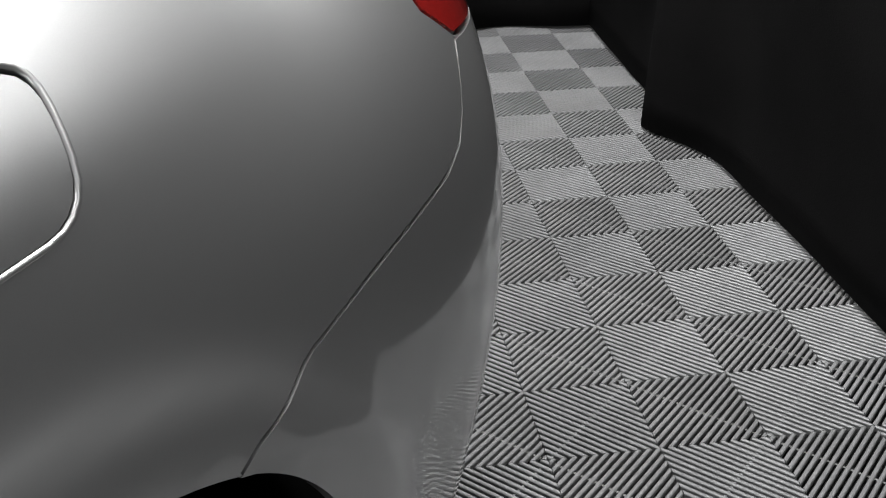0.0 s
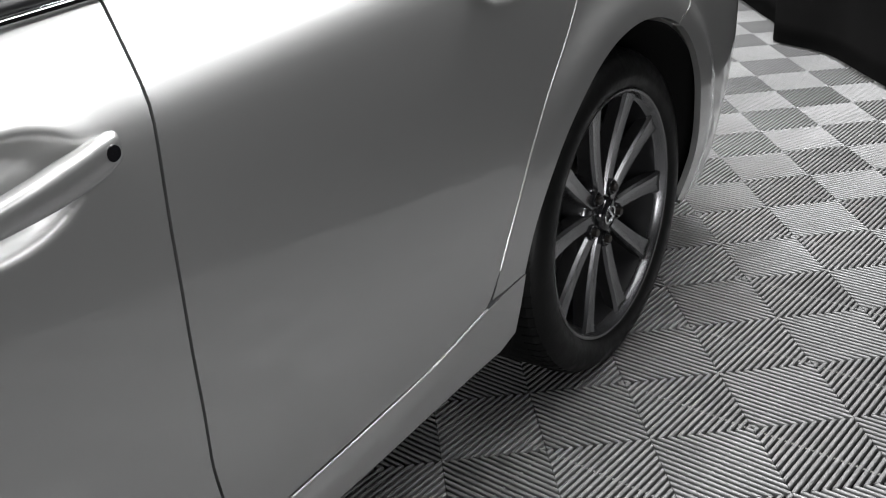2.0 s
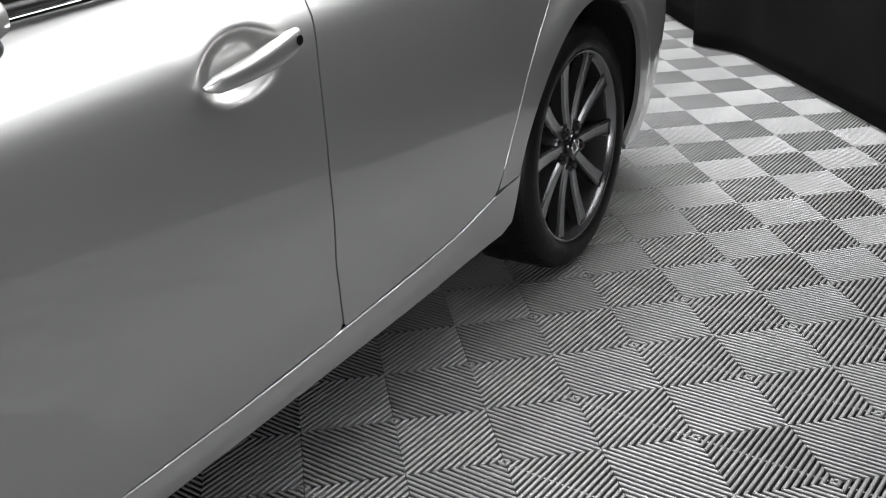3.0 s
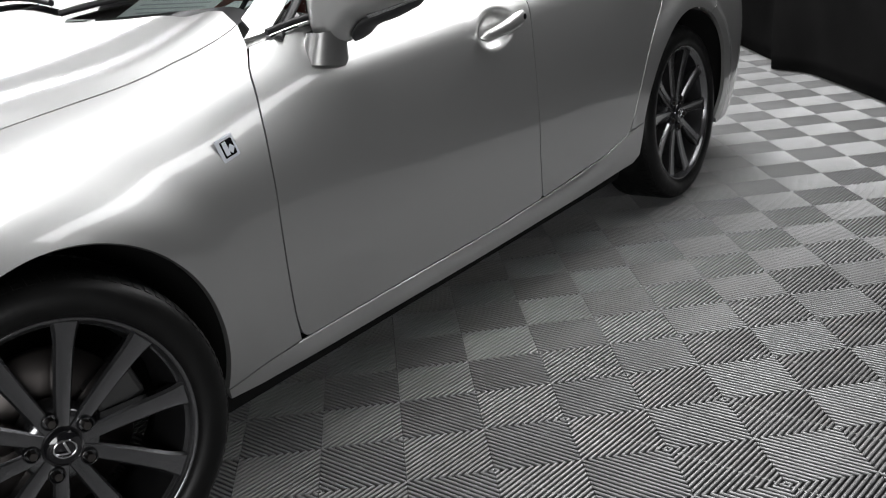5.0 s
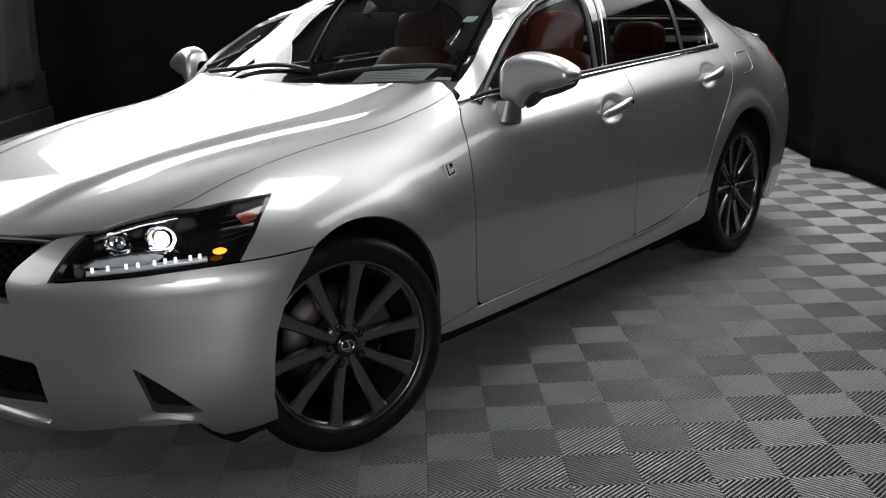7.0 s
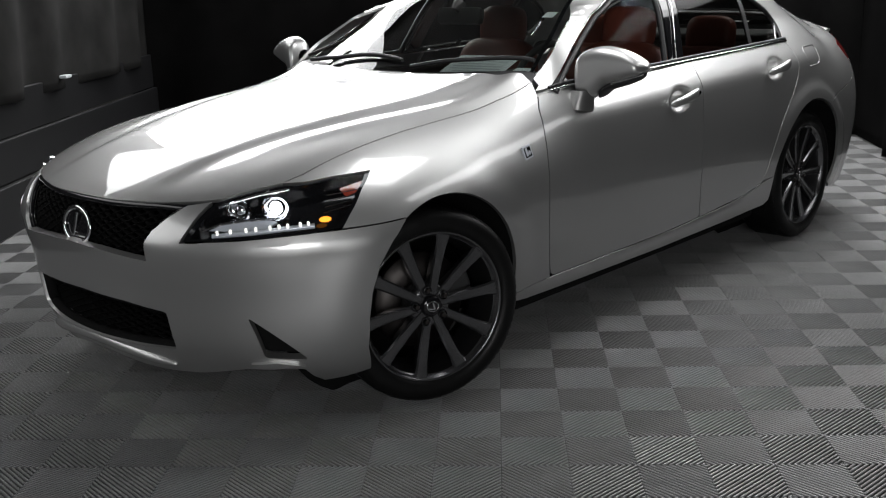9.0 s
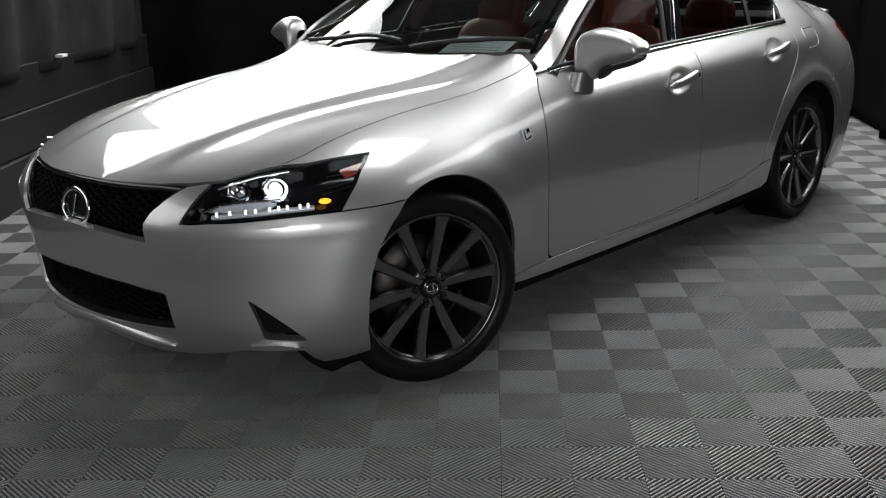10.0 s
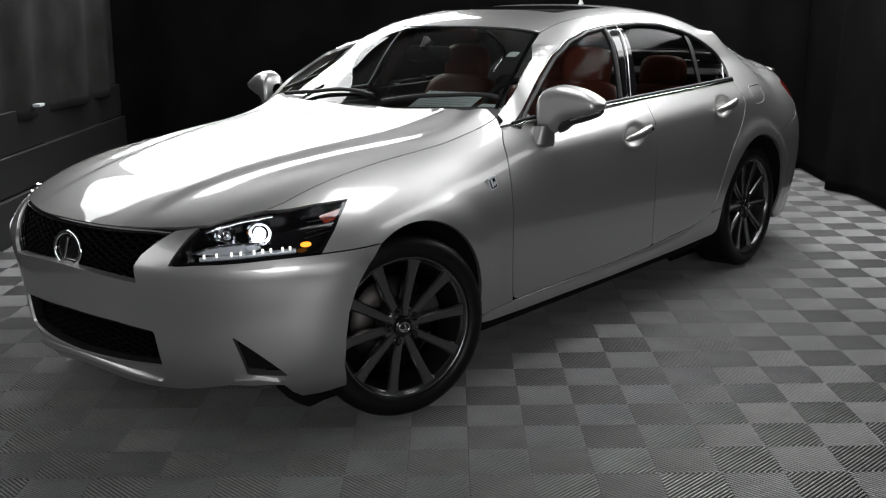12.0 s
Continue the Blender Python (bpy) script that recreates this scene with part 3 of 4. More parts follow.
def lip_fn(u, v):
    i = int(round(u * 46))
    x, t = lip_x[i], abs(u - 0.5) * 2
    a = v * 2 * math.pi
    thin = 1 - 0.75 * t**8
    return (x, lip_y[i] + 0.012 + 0.020 * thin * math.cos(a), 0.266 - 0.036 * t**1.6 + 0.019 * thin * math.sin(a))


vs, fs = grid_mesh(lip_fn, 47, 16, close_v=True)
n_l = len(vs)
fs += [tuple(range(16)), tuple(range(n_l - 1, n_l - 17, -1))]
mesh_object("intake_lip", vs, fs, PAINT, bumper, "silver lip under the lower intake")
# washer cap
for sx in (1, -1):
    cap = S(fillet([(-0.615, 0.640), (-0.545, 0.642), (-0.530, 0.655), (-0.60, 0.651)], 0.003, 2), 0.01, closed=True)
    panel("washer_cap", cap if sx > 0 else mirror(cap), F_body, ("round", 0, 0.1), PAINT, bumper, step=0.02, sink=-0.003, lip=0.006)


# lattices of the grille and the intake
def clip_line(poly, p, d):
    """Stretches of the line p + t d inside a 2D outline."""
    ts = []
    n = len(poly)
    for i in range(n):
        a, b_ = np.array(poly[i]), np.array(poly[(i + 1) % n])
        e = b_ - a
        den = d[0] * e[1] - d[1] * e[0]
        if abs(den) < 1e-12:
            continue
        t = ((a[0] - p[0]) * e[1] - (a[1] - p[1]) * e[0]) / den
        s = ((a[0] - p[0]) * d[1] - (a[1] - p[1]) * d[0]) / den
        if 0 <= s < 1:
            ts.append(t)
    ts.sort()
    return list(zip(ts[::2], ts[1::2]))


def lattice(name, poly, depth, slopes, gap, bar, mat, parent, label):
    vs, fs = [], []
    for slope in slopes:
        d = np.array([math.cos(slope), math.sin(slope)])
        nrm = np.array([-d[1], d[0]])
        c = np.mean(poly, axis=0)
        for k in range(-60, 61):
            p = c + nrm * gap * k
            for t0, t1 in clip_line(poly, p, d):
                n = max(2, int((t1 - t0) / 0.03))
                q = np.array([p + d * (t0 + (t1 - t0) * i / n) for i in range(n + 1)])
                base = on_front(F_body, q)
                for i in range(n):
                    m = len(vs)
                    for j in (i, i + 1):
                        x, y, z = base[j]
                        y += depth
                        o = nrm * bar / 2
                        vs += [(x - o[0], y, z - o[1]), (x, y - 0.010, z), (x + o[0], y, z + o[1]), (x, y + 0.012, z)]
                    for e in range(4):
                        fs.append((m + e, m + (e + 1) % 4, m + 4 + (e + 1) % 4, m + 4 + e))
    return mesh_object(name, vs, fs, mat, parent, label, smooth=False)


gp = [(0.0, 0.748), (0.36, 0.750), (0.448, 0.748), (0.40, 0.70), (0.370, 0.655), (0.364, 0.588), (0.185, 0.602), (0.0, 0.610)]
gpoly = gp + [(-x, z) for x, z in gp[::-1] if x > 0]
lattice("grille_mesh", gpoly, 0.045, (radians(24), radians(-24)), 0.021, 0.008, MESH, bumper, "gloss black diamond mesh grille")
panel("grille_back", N([(x * 1.07, 0.675 + (z - 0.675) * 1.12) for x, z in gpoly], closed=True), F_body, (0, -1, 0), UNDER, bumper, sink=0.085, lip=0, step=0.05)
edge = N(INTAKE, 0.02, closed=True)
edge = np.vstack([edge, edge[:2]])
edge[:, 0] *= 0.985
edge[:, 1] += 0.028
tube("intake_frame", edge, 0.020, UNDER, bumper, "matt black frame of the lower intake")
lattice("intake_mesh", [(x * 0.99, z) for x, z in INTAKE], 0.06, (radians(18), radians(-18)), 0.022, 0.007, MESH, bumper, "black mesh in the lower intake")
panel("intake_back", N([(x * 1.16, 0.36 + (z - 0.36) * 1.5) for x, z in INTAKE], closed=True), F_body, (0, -1, 0), UNDER, bumper, sink=0.10, lip=0, step=0.05)
tp = N([(-0.455, 0.752), (-0.36, 0.755), (-0.2, 0.752), (0, 0.750), (0.2, 0.752), (0.36, 0.755), (0.455, 0.752)], 0.02)
tp[:, 1] += 0.010
tp[:, 2] -= 0.012
tube("grille_top_trim", tp, 0.012, GLOSS, bumper, "gloss black trim under the bonnet edge")
for sx in (1, -1):
    q = N([(0.440, 0.742), (0.40, 0.70), (0.362, 0.650), (0.360, 0.590)], 0.02)
    q[:, 1] += 0.022
    q[:, 0] *= sx
    tube("grille_side_trim", q, 0.009, GLOSS, bumper)

# round badge on the grille
def ring(name, a, b_, r, at, mat, parent, tilt=-8, n=48, label=""):
    vs, fs = grid_mesh(lambda u, v: ((a + r * math.cos(v * 6.28318)) * math.cos(u * 6.28318), r * 0.8 * math.sin(v * 6.28318), (b_ + r * math.cos(v * 6.28318)) * math.sin(u * 6.28318)), n, 12, True, True)
    m = Matrix.Translation(at) @ pose(0, 0, 0, tilt, 0, 0)
    return mesh_object(name, [m @ Vector(p) for p in vs], fs, mat, parent, label)


emblem = ring("emblem_ring", 0.078, 0.058, 0.0085, (0, -0.800, 0.652), CHROME, bumper, label="chrome oval ring emblem")
bm = bmesh.new()
box(bm, (0.014, 0.008, 0.085), (-0.010, -0.800, 0.655), Matrix.Rotation(radians(24), 3, 'Y'), 0.003)
box(bm, (0.075, 0.008, 0.014), (0.022, -0.800, 0.622), Matrix.Rotation(radians(0), 3, 'Y'), 0.003)
part("emblem_bar", bm, CHROME, bumper)
bm = bmesh.new()
bmesh.ops.create_cone(bm, cap_ends=True, segments=40, radius1=0.5, radius2=0.5, depth=1,
                      matrix=Matrix.Translation((0, -0.790, 0.652)) @ pose(0, 0, 0, 82, 0, 0) @ Matrix.Diagonal((0.152, 0.112, 0.012, 1)))
part("emblem_backing", bm, GLOSS, bumper, auto=40)

# headlights
LIGHT_IN = N([(0.522, 0.762), (0.506, 0.70), (0.490, 0.655)])
lamp_loop = loop(S([(-0.391, 0.680)] + LIGHT_BACK[1:]), S(LIGHT_TOP), T([(0.632, -0.458), (0.60, -0.508), (0.56, -0.568)]), LIGHT_IN,
                 S([(-0.70, 0.660), (-0.653, 0.663), (-0.551, 0.671), (-0.47, 0.675), (-0.391, 0.680)]))
for sx in (1, -1):
    lp = lamp_loop if sx > 0 else mirror(lamp_loop)
    light = empty("headlight")
    light.parent = car
    light["label"] = "lit projector headlight behind a clear lens"
    way = (0.75 * sx, -0.8, 0.35)
    panel("lens", lp, F_body, way, CLEAR, light, lip=0, step=0.03, sink=0.004)
    panel("housing", lp, F_body, way, GLOSS, light, lip=0, step=0.03, sink=0.055)
    panel("lens_border", lp, F_body, way, GLOSS, light, lip=0.05, step=0.03, sink=0.007,
          holes=[(lp - lp.mean(0)) * 0.93 + lp.mean(0)])

    def spot(x, z, back):
        p = on_front(F_body, [(x, z)])[0]
        q = p + np.array((0, 1, 0)) * back
        return (sx * q[0], q[1], q[2])
    for nm, x, z, r, back in (("main_projector", 0.665, 0.740, 0.022, 0.050), ("inner_projector", 0.582, 0.735, 0.018, 0.05)):
        at = spot(x, z, back)
        mm = Matrix.Translation(at) @ pose(0, 0, 0, 90, 0, 24 * sx)
        vs, fs = grid_mesh(lambda u, v: (r * math.sin(v * 1.45) * math.cos(u * 6.28318), r * math.sin(v * 1.45) * math.sin(u * 6.28318), r * 0.7 * math.cos(v * 1.45)), 28, 9, True)
        lens_ob = mesh_object(nm, [mm @ Vector(p) for p in vs], fs, LAMP_ON if nm[0] == "m" else CHROME, light, "glowing white lens" if nm[0] == "m" else "")
        vs, fs = grid_mesh(lambda u, v: ((r + 0.003 + 0.022 * v**0.6) * math.cos(u * 6.28318), (r + 0.003 + 0.012 * v**0.6) * math.sin(u * 6.28318), -0.012 + 0.022 * v * v), 28, 7, True)
        mesh_object("reflector", [mm @ Vector(p) for p in vs], fs, CHROME, lens_ob)
    shelf = N(fillet([(0.530, 0.700), (0.585, 0.722), (0.650, 0.734), (0.705, 0.722), (0.690, 0.704), (0.62, 0.697)], 0.006, 3), 0.012, closed=True)
    panel("reflector_shelf", shelf if sx > 0 else mirror(shelf), F_body, way, SATIN, light, lip=0.01, step=0.02, sink=0.036, label="bright reflector wedge between the projectors")
    for k in range(4):
        fin = S([(-0.415 + 0.012 * k, 0.722 + 0.015 * k), (-0.33 + 0.020 * k, 0.736 + 0.013 * k)], 0.012)
        fin[:, 0] -= 0.016
        tube("reflector_fin", fin * np.array((sx, 1, 1)), 0.0016, STEEL, light)
    # bright bar along the lower edge with its row of small lights
    bar = S([(-0.690, 0.668), (-0.653, 0.674), (-0.551, 0.684), (-0.47, 0.688)], 0.01)
    bar[:, 1] += 0.018
    bar[:, 0] -= 0.010
    bar[:, 0] *= sx
    tube("light_bar", bar, 0.0085, SATIN, light)
    for k in range(9):
        p = bar[int((k + 0.5) / 9 * len(bar))]
        bm = bmesh.new()
        box(bm, (0.008, 0.006, 0.014), (p[0], p[1] - 0.008, p[2] + 0.010), Matrix.Rotation(radians(40 * sx), 3, 'Z'), 0.002)
        part("led", bm, LED_ON, light)
    p = S([(-0.425, 0.702)])[0]
    bm = bmesh.new()
    bmesh.ops.create_uvsphere(bm, u_segments=16, v_segments=10, radius=1, matrix=Matrix.Translation((sx * (p[0] - 0.022), p[1] + 0.012, p[2])) @ Matrix.Rotation(radians(60 * sx), 4, 'Z') @ Matrix.Diagonal((0.019, 0.010, 0.009, 1)))
    part("amber_marker", bm, AMBER_ON, light, "lit amber marker", smooth=True)
    refl = S(fillet([(-0.335, 0.788), (-0.238, 0.804), (-0.258, 0.783), (-0.335, 0.765)], 0.006, 3), 0.01, closed=True)
    panel("side_reflector", refl if sx > 0 else mirror(refl), F_body, (sx, -0.4, 0.3), AMBER, light, lip=0, sink=0.009, step=0.02, label="orange-red side reflector")
    q = np.vstack([N([(0.53, 0.745), (0.60, 0.772), (0.66, 0.785)], 0.02)])
    q[:, 1] += 0.03
    q[:, 0] *= sx
    tube("chrome_brow", q, 0.006, CHROME, light)
    q = N([(0.52, 0.68), (0.56, 0.70), (0.62, 0.71), (0.70, 0.715)], 0.02)
    q[:, 1] += 0.035
    q[:, 0] *= sx
    tube("chrome_blade", q, 0.005, CHROME, light)

# sill, body side with pillars, rear
sill = loop(S([(y, float(sill_edge(y)) - 0.004) for y in np.linspace(0.386, 2.434, 60)]),
            S([(2.434, 0.391), (2.432, 0.32), (2.43, 0.272), (2.39, 0.252), (1.4, 0.234), (0.50, 0.234), (0.396, 0.246)]))


def sill_push(P):
    return 0.010 * (1 - ease(-0.03, 0.0, P[:, 2] - sill_edge(P[:, 1]))) * ease(0.42, 0.75, P[:, 1]) * (1 - ease(1.95, 2.36, P[:, 1]))


panel("side_sill", sill, F_body, (1, 0, 0.1), PAINT, car, both=True, step=0.02, push=sill_push)
DLO = [(2.663, 1.034), (2.685, 1.062), (2.706, 1.100), (2.713, 1.135), (2.700, 1.165), (2.668, 1.195), (2.62, 1.221), (2.562, 1.250), (2.480, 1.283), (2.379, 1.313), (2.209, 1.347), (2.005, 1.358), (1.802, 1.353), (1.679, 1.346),
       (1.528, 1.330), (1.365, 1.291), (1.228, 1.235), (1.069, 1.148), (0.940, 1.075), (0.839, 1.016), (0.775, 0.981)]
FUEL = fillet([(2.797, 0.995), (2.797, 0.896), (2.961, 0.906), (2.976, 0.997)], [0.03, 0.03, 0.035, 0.03], 5)
FUEL_IN = fillet([(2.8005, 0.9915), (2.8005, 0.9000), (2.9575, 0.9095), (2.9725, 0.9935)], [0.03, 0.03, 0.035, 0.03], 5)
ARCH_R = [(2.825 - p, q) for p, q in circle_arc(0, 0.34, 0.398, 8, 118, 56)]
RB_LINE = [(3.010, 0.693), (3.035, 0.704), (3.075, 0.713), (3.15, 0.727), (3.22, 0.742), (3.30, 0.757), (3.385, 0.771), (3.425, 0.786), (3.452, 0.81)]
side_loop = loop(S(shift(rear_line[::-1], G)), S(DLO, field=F_cabin), S([(0.775, 0.981), (0.745, 0.973), (0.715, 0.966)], field=F_cabin),
                 T([(0.700, 0.742), (0.653, 0.748), (0.580, 1.045), (0.540, 1.18), (0.502, 1.325)], field=F_cabin),
                 T([(0.502, 1.325), (0.508, 1.6), (0.505, 2.0), (0.505, 2.5), (0.51, 2.68), (0.56, 3.0), (0.60, 3.25)], field=F_cabin),
                 T([(0.62, 3.30), (0.66, 3.40), (0.70, 3.56)], field=F_all),
                 S([(3.56, 1.0), (3.42, 0.968), (3.442, 0.905), (3.495, 0.868), (3.452, 0.81)]), S(shift(RB_LINE, 0, G)[::-1]), S(ARCH_R[::-1]), S([(2.432, 0.395), (2.37, 0.388), (2.334, 0.388)]))
side_pair = panel("body_side", side_loop, F_all, (1, 0.1, 0.6), PAINT, car, both=True, step=0.022, lip=0.014, holes=[S(FUEL, 0.01, closed=True)], label="silver quarter panel with roof pillars")
panel("fuel_flap", S(FUEL_IN, 0.01, closed=True), F_body, (1, 0, 0.2), PAINT, car, step=0.02, lip=0.02, sink=0.0008)
ARCH_RB = [(2.825 - p * k, 0.34 + (q - 0.34) * k) for i, (p, q) in enumerate(circle_arc(0, 0.34, 0.398, 118, 196, 36)) for k in [1 - 0.085 * float(ease(0, 22, i))]]
rb = loop(S(shift(RB_LINE, 0, -G)), S([(3.452, 0.81), (3.498, 0.863), (3.62, 0.853), (3.80, 0.845)]), S([(3.80, 0.845), (3.83, 0.5), (3.78, 0.26), (3.4, 0.20), (3.24, 0.20), (3.212, 0.225)]), S(ARCH_RB[::-1]))
panel("rear_bumper", rb, F_body, (1, 0.7, 0), PAINT, car, both=True, step=0.024, lip=0.014, label="silver rear bumper corner")
for pts, r in ((S(shift(rear_line[::-1], G + 0.002)), 0.0036), (S(FUEL, 0.01, closed=True), 0.003), (S([(y, float(sill_edge(y)) - 0.006) for y in np.linspace(0.62, 2.32, 60)]), 0.0042)):
    pts = np.array(pts)
    pts[:, 0] -= r * 0.75
    tube("panel_edge", pts if r != 0.003 else np.vstack([pts, pts[:2]]), r, PAINT, side_pair[0])
back = np.array([(x, 3.6, z) for x, z in dense(fillet([(-0.62, 0.25), (0.62, 0.25), (0.62, 1.06), (-0.62, 1.06)], 0.05), 0.03)])
back = cast(F_body, back + np.array((0, 0.6, 0)), (0, -1, 0))
panel("boot_face", back, F_body, (0, 1, 0), PAINT, car, step=0.05)
tl = loop(S([(3.425, 0.965), (3.446, 0.907), (3.50, 0.871), (3.62, 0.858), (3.75, 0.852), (3.75, 0.95), (3.66, 0.995), (3.56, 0.997)], closed=True))
panel("tail_light", tl, F_body, (1, 0.6, 0.1), RED, car, both=True, step=0.03, label="red tail light")
bootl = T([(0.60, 3.31), (0.65, 3.41), (0.685, 3.56), (0.66, 3.72), (0.40, 3.80), (0.0, 3.82), (-0.40, 3.80), (-0.66, 3.72), (-0.685, 3.56), (-0.65, 3.41), (-0.60, 3.31), (-0.3, 3.36), (0, 3.38), (0.3, 3.36)], 0.02, field=F_all, closed=True)
panel("boot_lid", bootl, F_all, (0, 0, 1), PAINT, car, step=0.03)
for sx in (1, -1):
    vs, fs = grid_mesh(lambda u, v: (sx * (0.10 + 0.52 * u), 3.74 + 0.05 * math.cos(v * 6.28318) - 0.10 * u**3, 1.062 - 0.042 * u**2 + 0.011 * math.sin(v * 6.28318) + 0.010 * math.cos(v * 6.28318)), 20, 12, close_v=True)
    mesh_object("boot_spoiler", vs, fs, PAINT, car, "small silver lip spoiler")
rearw = T([(0.50, 2.70), (0.55, 3.0), (0.592, 3.25), (0.3, 3.34), (0, 3.36), (-0.3, 3.34), (-0.592, 3.25), (-0.55, 3.0), (-0.50, 2.70), (-0.25, 2.64), (0, 2.62), (0.25, 2.64)], 0.03, field=F_cabin, closed=True)
panel("rear_window", rearw, F_cabin, (0, 0.5, 1), TINTED, car, lip=0, step=0.05)

# roof with sunroof, windscreen
SUN = fillet([(-0.40, 1.60), (0.40, 1.60), (0.40, 2.08), (-0.40, 2.08)], 0.05)
rf = T([(0.498, 1.328), (0.504, 1.6), (0.502, 2.0), (0.502, 2.5), (0.505, 2.67), (0.25, 2.615), (0, 2.60), (-0.25, 2.615), (-0.505, 2.67), (-0.502, 2.5), (-0.502, 2.0), (-0.504, 1.6), (-0.498, 1.328), (-0.25, 1.292), (0, 1.280), (0.25, 1.292)], 0.02, field=F_cabin, closed=True)
panel("roof", rf, F_cabin, (0, 0, 1), PAINT, car, step=0.03, holes=[T(SUN, 0.02, field=F_cabin, closed=True)])
panel("sunroof", T([(x * 0.985, 1.84 + (y - 1.84) * 0.985) for x, y in SUN], 0.02, field=F_cabin, closed=True), F_cabin, (0, 0, 1), GLOSS, car, step=0.04, sink=0.004, label="black glass sunroof")
ws = T([(0.655, 0.752), (0.45, 0.703), (0.25, 0.676), (0, 0.664), (-0.25, 0.676), (-0.45, 0.703), (-0.655, 0.752), (-0.576, 1.047), (-0.536, 1.18), (-0.497, 1.322), (-0.25, 1.286), (0, 1.274), (0.25, 1.286), (0.497, 1.322), (0.536, 1.18), (0.576, 1.047)], 0.02, field=F_cabin, closed=True)
screen = panel("windscreen", ws, F_cabin, (0, -0.8, 1), GLASS, car, lip=0, step=0.04)
inner = (ws - ws.mean(0)) * np.array((0.972, 0.955, 0.955)) + ws.mean(0)
panel("screen_border", ws, F_cabin, (0, -0.8, 1), GLOSS, screen, lip=0, step=0.05, sink=0.004, holes=[inner], label="black printed border of the windscreen")
# cowl panel between bonnet and screen
cw = T([(0.68, 0.70), (0.62, 0.735), (0.45, 0.692), (0.25, 0.665), (0, 0.652), (-0.25, 0.665), (-0.45, 0.692), (-0.62, 0.735), (-0.68, 0.70), (-0.69, 0.78), (-0.45, 0.76), (0, 0.72), (0.45, 0.76), (0.69, 0.78)], 0.02, field=F_body, closed=True)
panel("cowl", cw, F_body, (0, 0, 1), BLACK, car, lip=0, step=0.05, sink=0.012)

# side windows, black pillar trims and bright frame
for sx in (1, -1):
    def put(name, pts2, mat, sink, label="", parent=car, step=0.04, lip=0.0):
        p3 = S(pts2, 0.02, F_cabin, True)
        return panel(name, p3 if sx > 0 else mirror(p3), F_cabin, (sx, 0, 0.35), mat, parent, sink=sink, label=label, step=step, lip=lip)
    upper = spline([(y, z) for y, z in DLO[::-1] if y <= 2.57])

    def pane(y0, y1, s0, s1, n=16):
        lowr = [(y0 + (y1 - y0) * i / n, float(belt(y0 + (y1 - y0) * i / n)) + 0.004) for i in range(n + 1)]
        up = [(y0 + s0 + (y1 + s1 - y0 - s0) * i / n) for i in range(n + 1)]
        return lowr + [(q, float(upper(q)) - 0.012) for q in up[::-1]]
    put("front_window", pane(0.80, 1.60, 0.03, 0.115), SIDE_GLASS, 0.012, "clear front door window")
    put("rear_window_side", pane(1.700, 2.350, 0.135, 0.055), TINTED, 0.012, "tinted rear door window")
    q = [(2.375, float(belt(2.375)) + 0.006), (2.640, 1.038), (2.668, 1.06), (2.688, 1.10), (2.694, 1.135), (2.68, 1.160), (2.60, 1.212), (2.52, 1.250), (2.440, 1.283)]
    put("quarter_window", q, TINTED, 0.012, "tinted quarter window")
    put("centre_pillar", [(1.590, 1.008), (1.706, 1.012), (1.842, 1.342), (1.710, 1.338)], GLOSS, 0.006, "gloss black centre pillar", lip=0.01)
    put("window_divider", [(2.345, 1.024), (2.378, 1.026), (2.442, 1.286), (2.404, 1.296)], BLACK, 0.008, lip=0.01)
    strip = S([(1.627, 1.012), (1.715, 1.18), (1.797, 1.338)], 0.03, F_cabin) + np.array((0.001, 0, 0))
    tube("pillar_strip", strip * np.array((sx, 1, 1)), 0.003, CHROME, car, "thin bright strip on the door frame")
    seal = S([(1.555, 1.010), (1.625, 1.18), (1.690, 1.332)], 0.03, F_cabin) - np.array((0.012, 0, 0))
    tube("frame_seal", seal * np.array((sx, 1, 1)), 0.013, BLACK, car)
    ys = [0.69 + 0.29 * i / 24 for i in range(25)]
    low = [S([(y, float(belt(y)) - 0.002)])[0] for y in ys]
    top = [S([(y, float(belt(y)) + 0.012)], 0.02, F_cabin)[0] for y in ys]
    vs, fs = grid_mesh(lambda u, v: tuple((1 - v) * p + v * q for p, q in zip(low[round(u * 24)] * (sx, 1, 1) - np.array((sx * 0.004, 0, 0)), top[round(u * 24)] * (sx, 1, 1))), 24, 4)
    mesh_object("window_corner", vs, fs, PAINT, car)
    put("mirror_base_trim", [(0.735, 0.972), (0.86, 0.990), (0.875, 1.030), (0.80, 0.992)], GLOSS, 0.004, lip=0.01)
    rim3 = S(DLO, 0.02, F_cabin)
    rim3 = rim3 - np.array((0.003, 0, 0.006))
    rim3[:, 0] *= sx
    tube("window_frame_trim", rim3, 0.0065, CHROME, car, "bright metal window surround")
    b3 = S(belt_line(0.76, 2.675, 60, 0.004), 0.03, F_all)
    b3[:, 0] = (b3[:, 0] + 0.002) * sx
    tube("belt_trim", b3, 0.007, CHROME, car)
    b4 = b3 + np.array((-0.006 * sx, 0, 0.012))
    tube("window_seal", b4, 0.008, BLACK, car)
    # inner black frame of the windows
    r4 = S([(y, z - 0.016) for y, z in DLO[3:]], 0.03, F_cabin)
    r4[:, 0] = (r4[:, 0] - 0.008) * sx
    tube("window_rubber", r4, 0.011, BLACK, car)

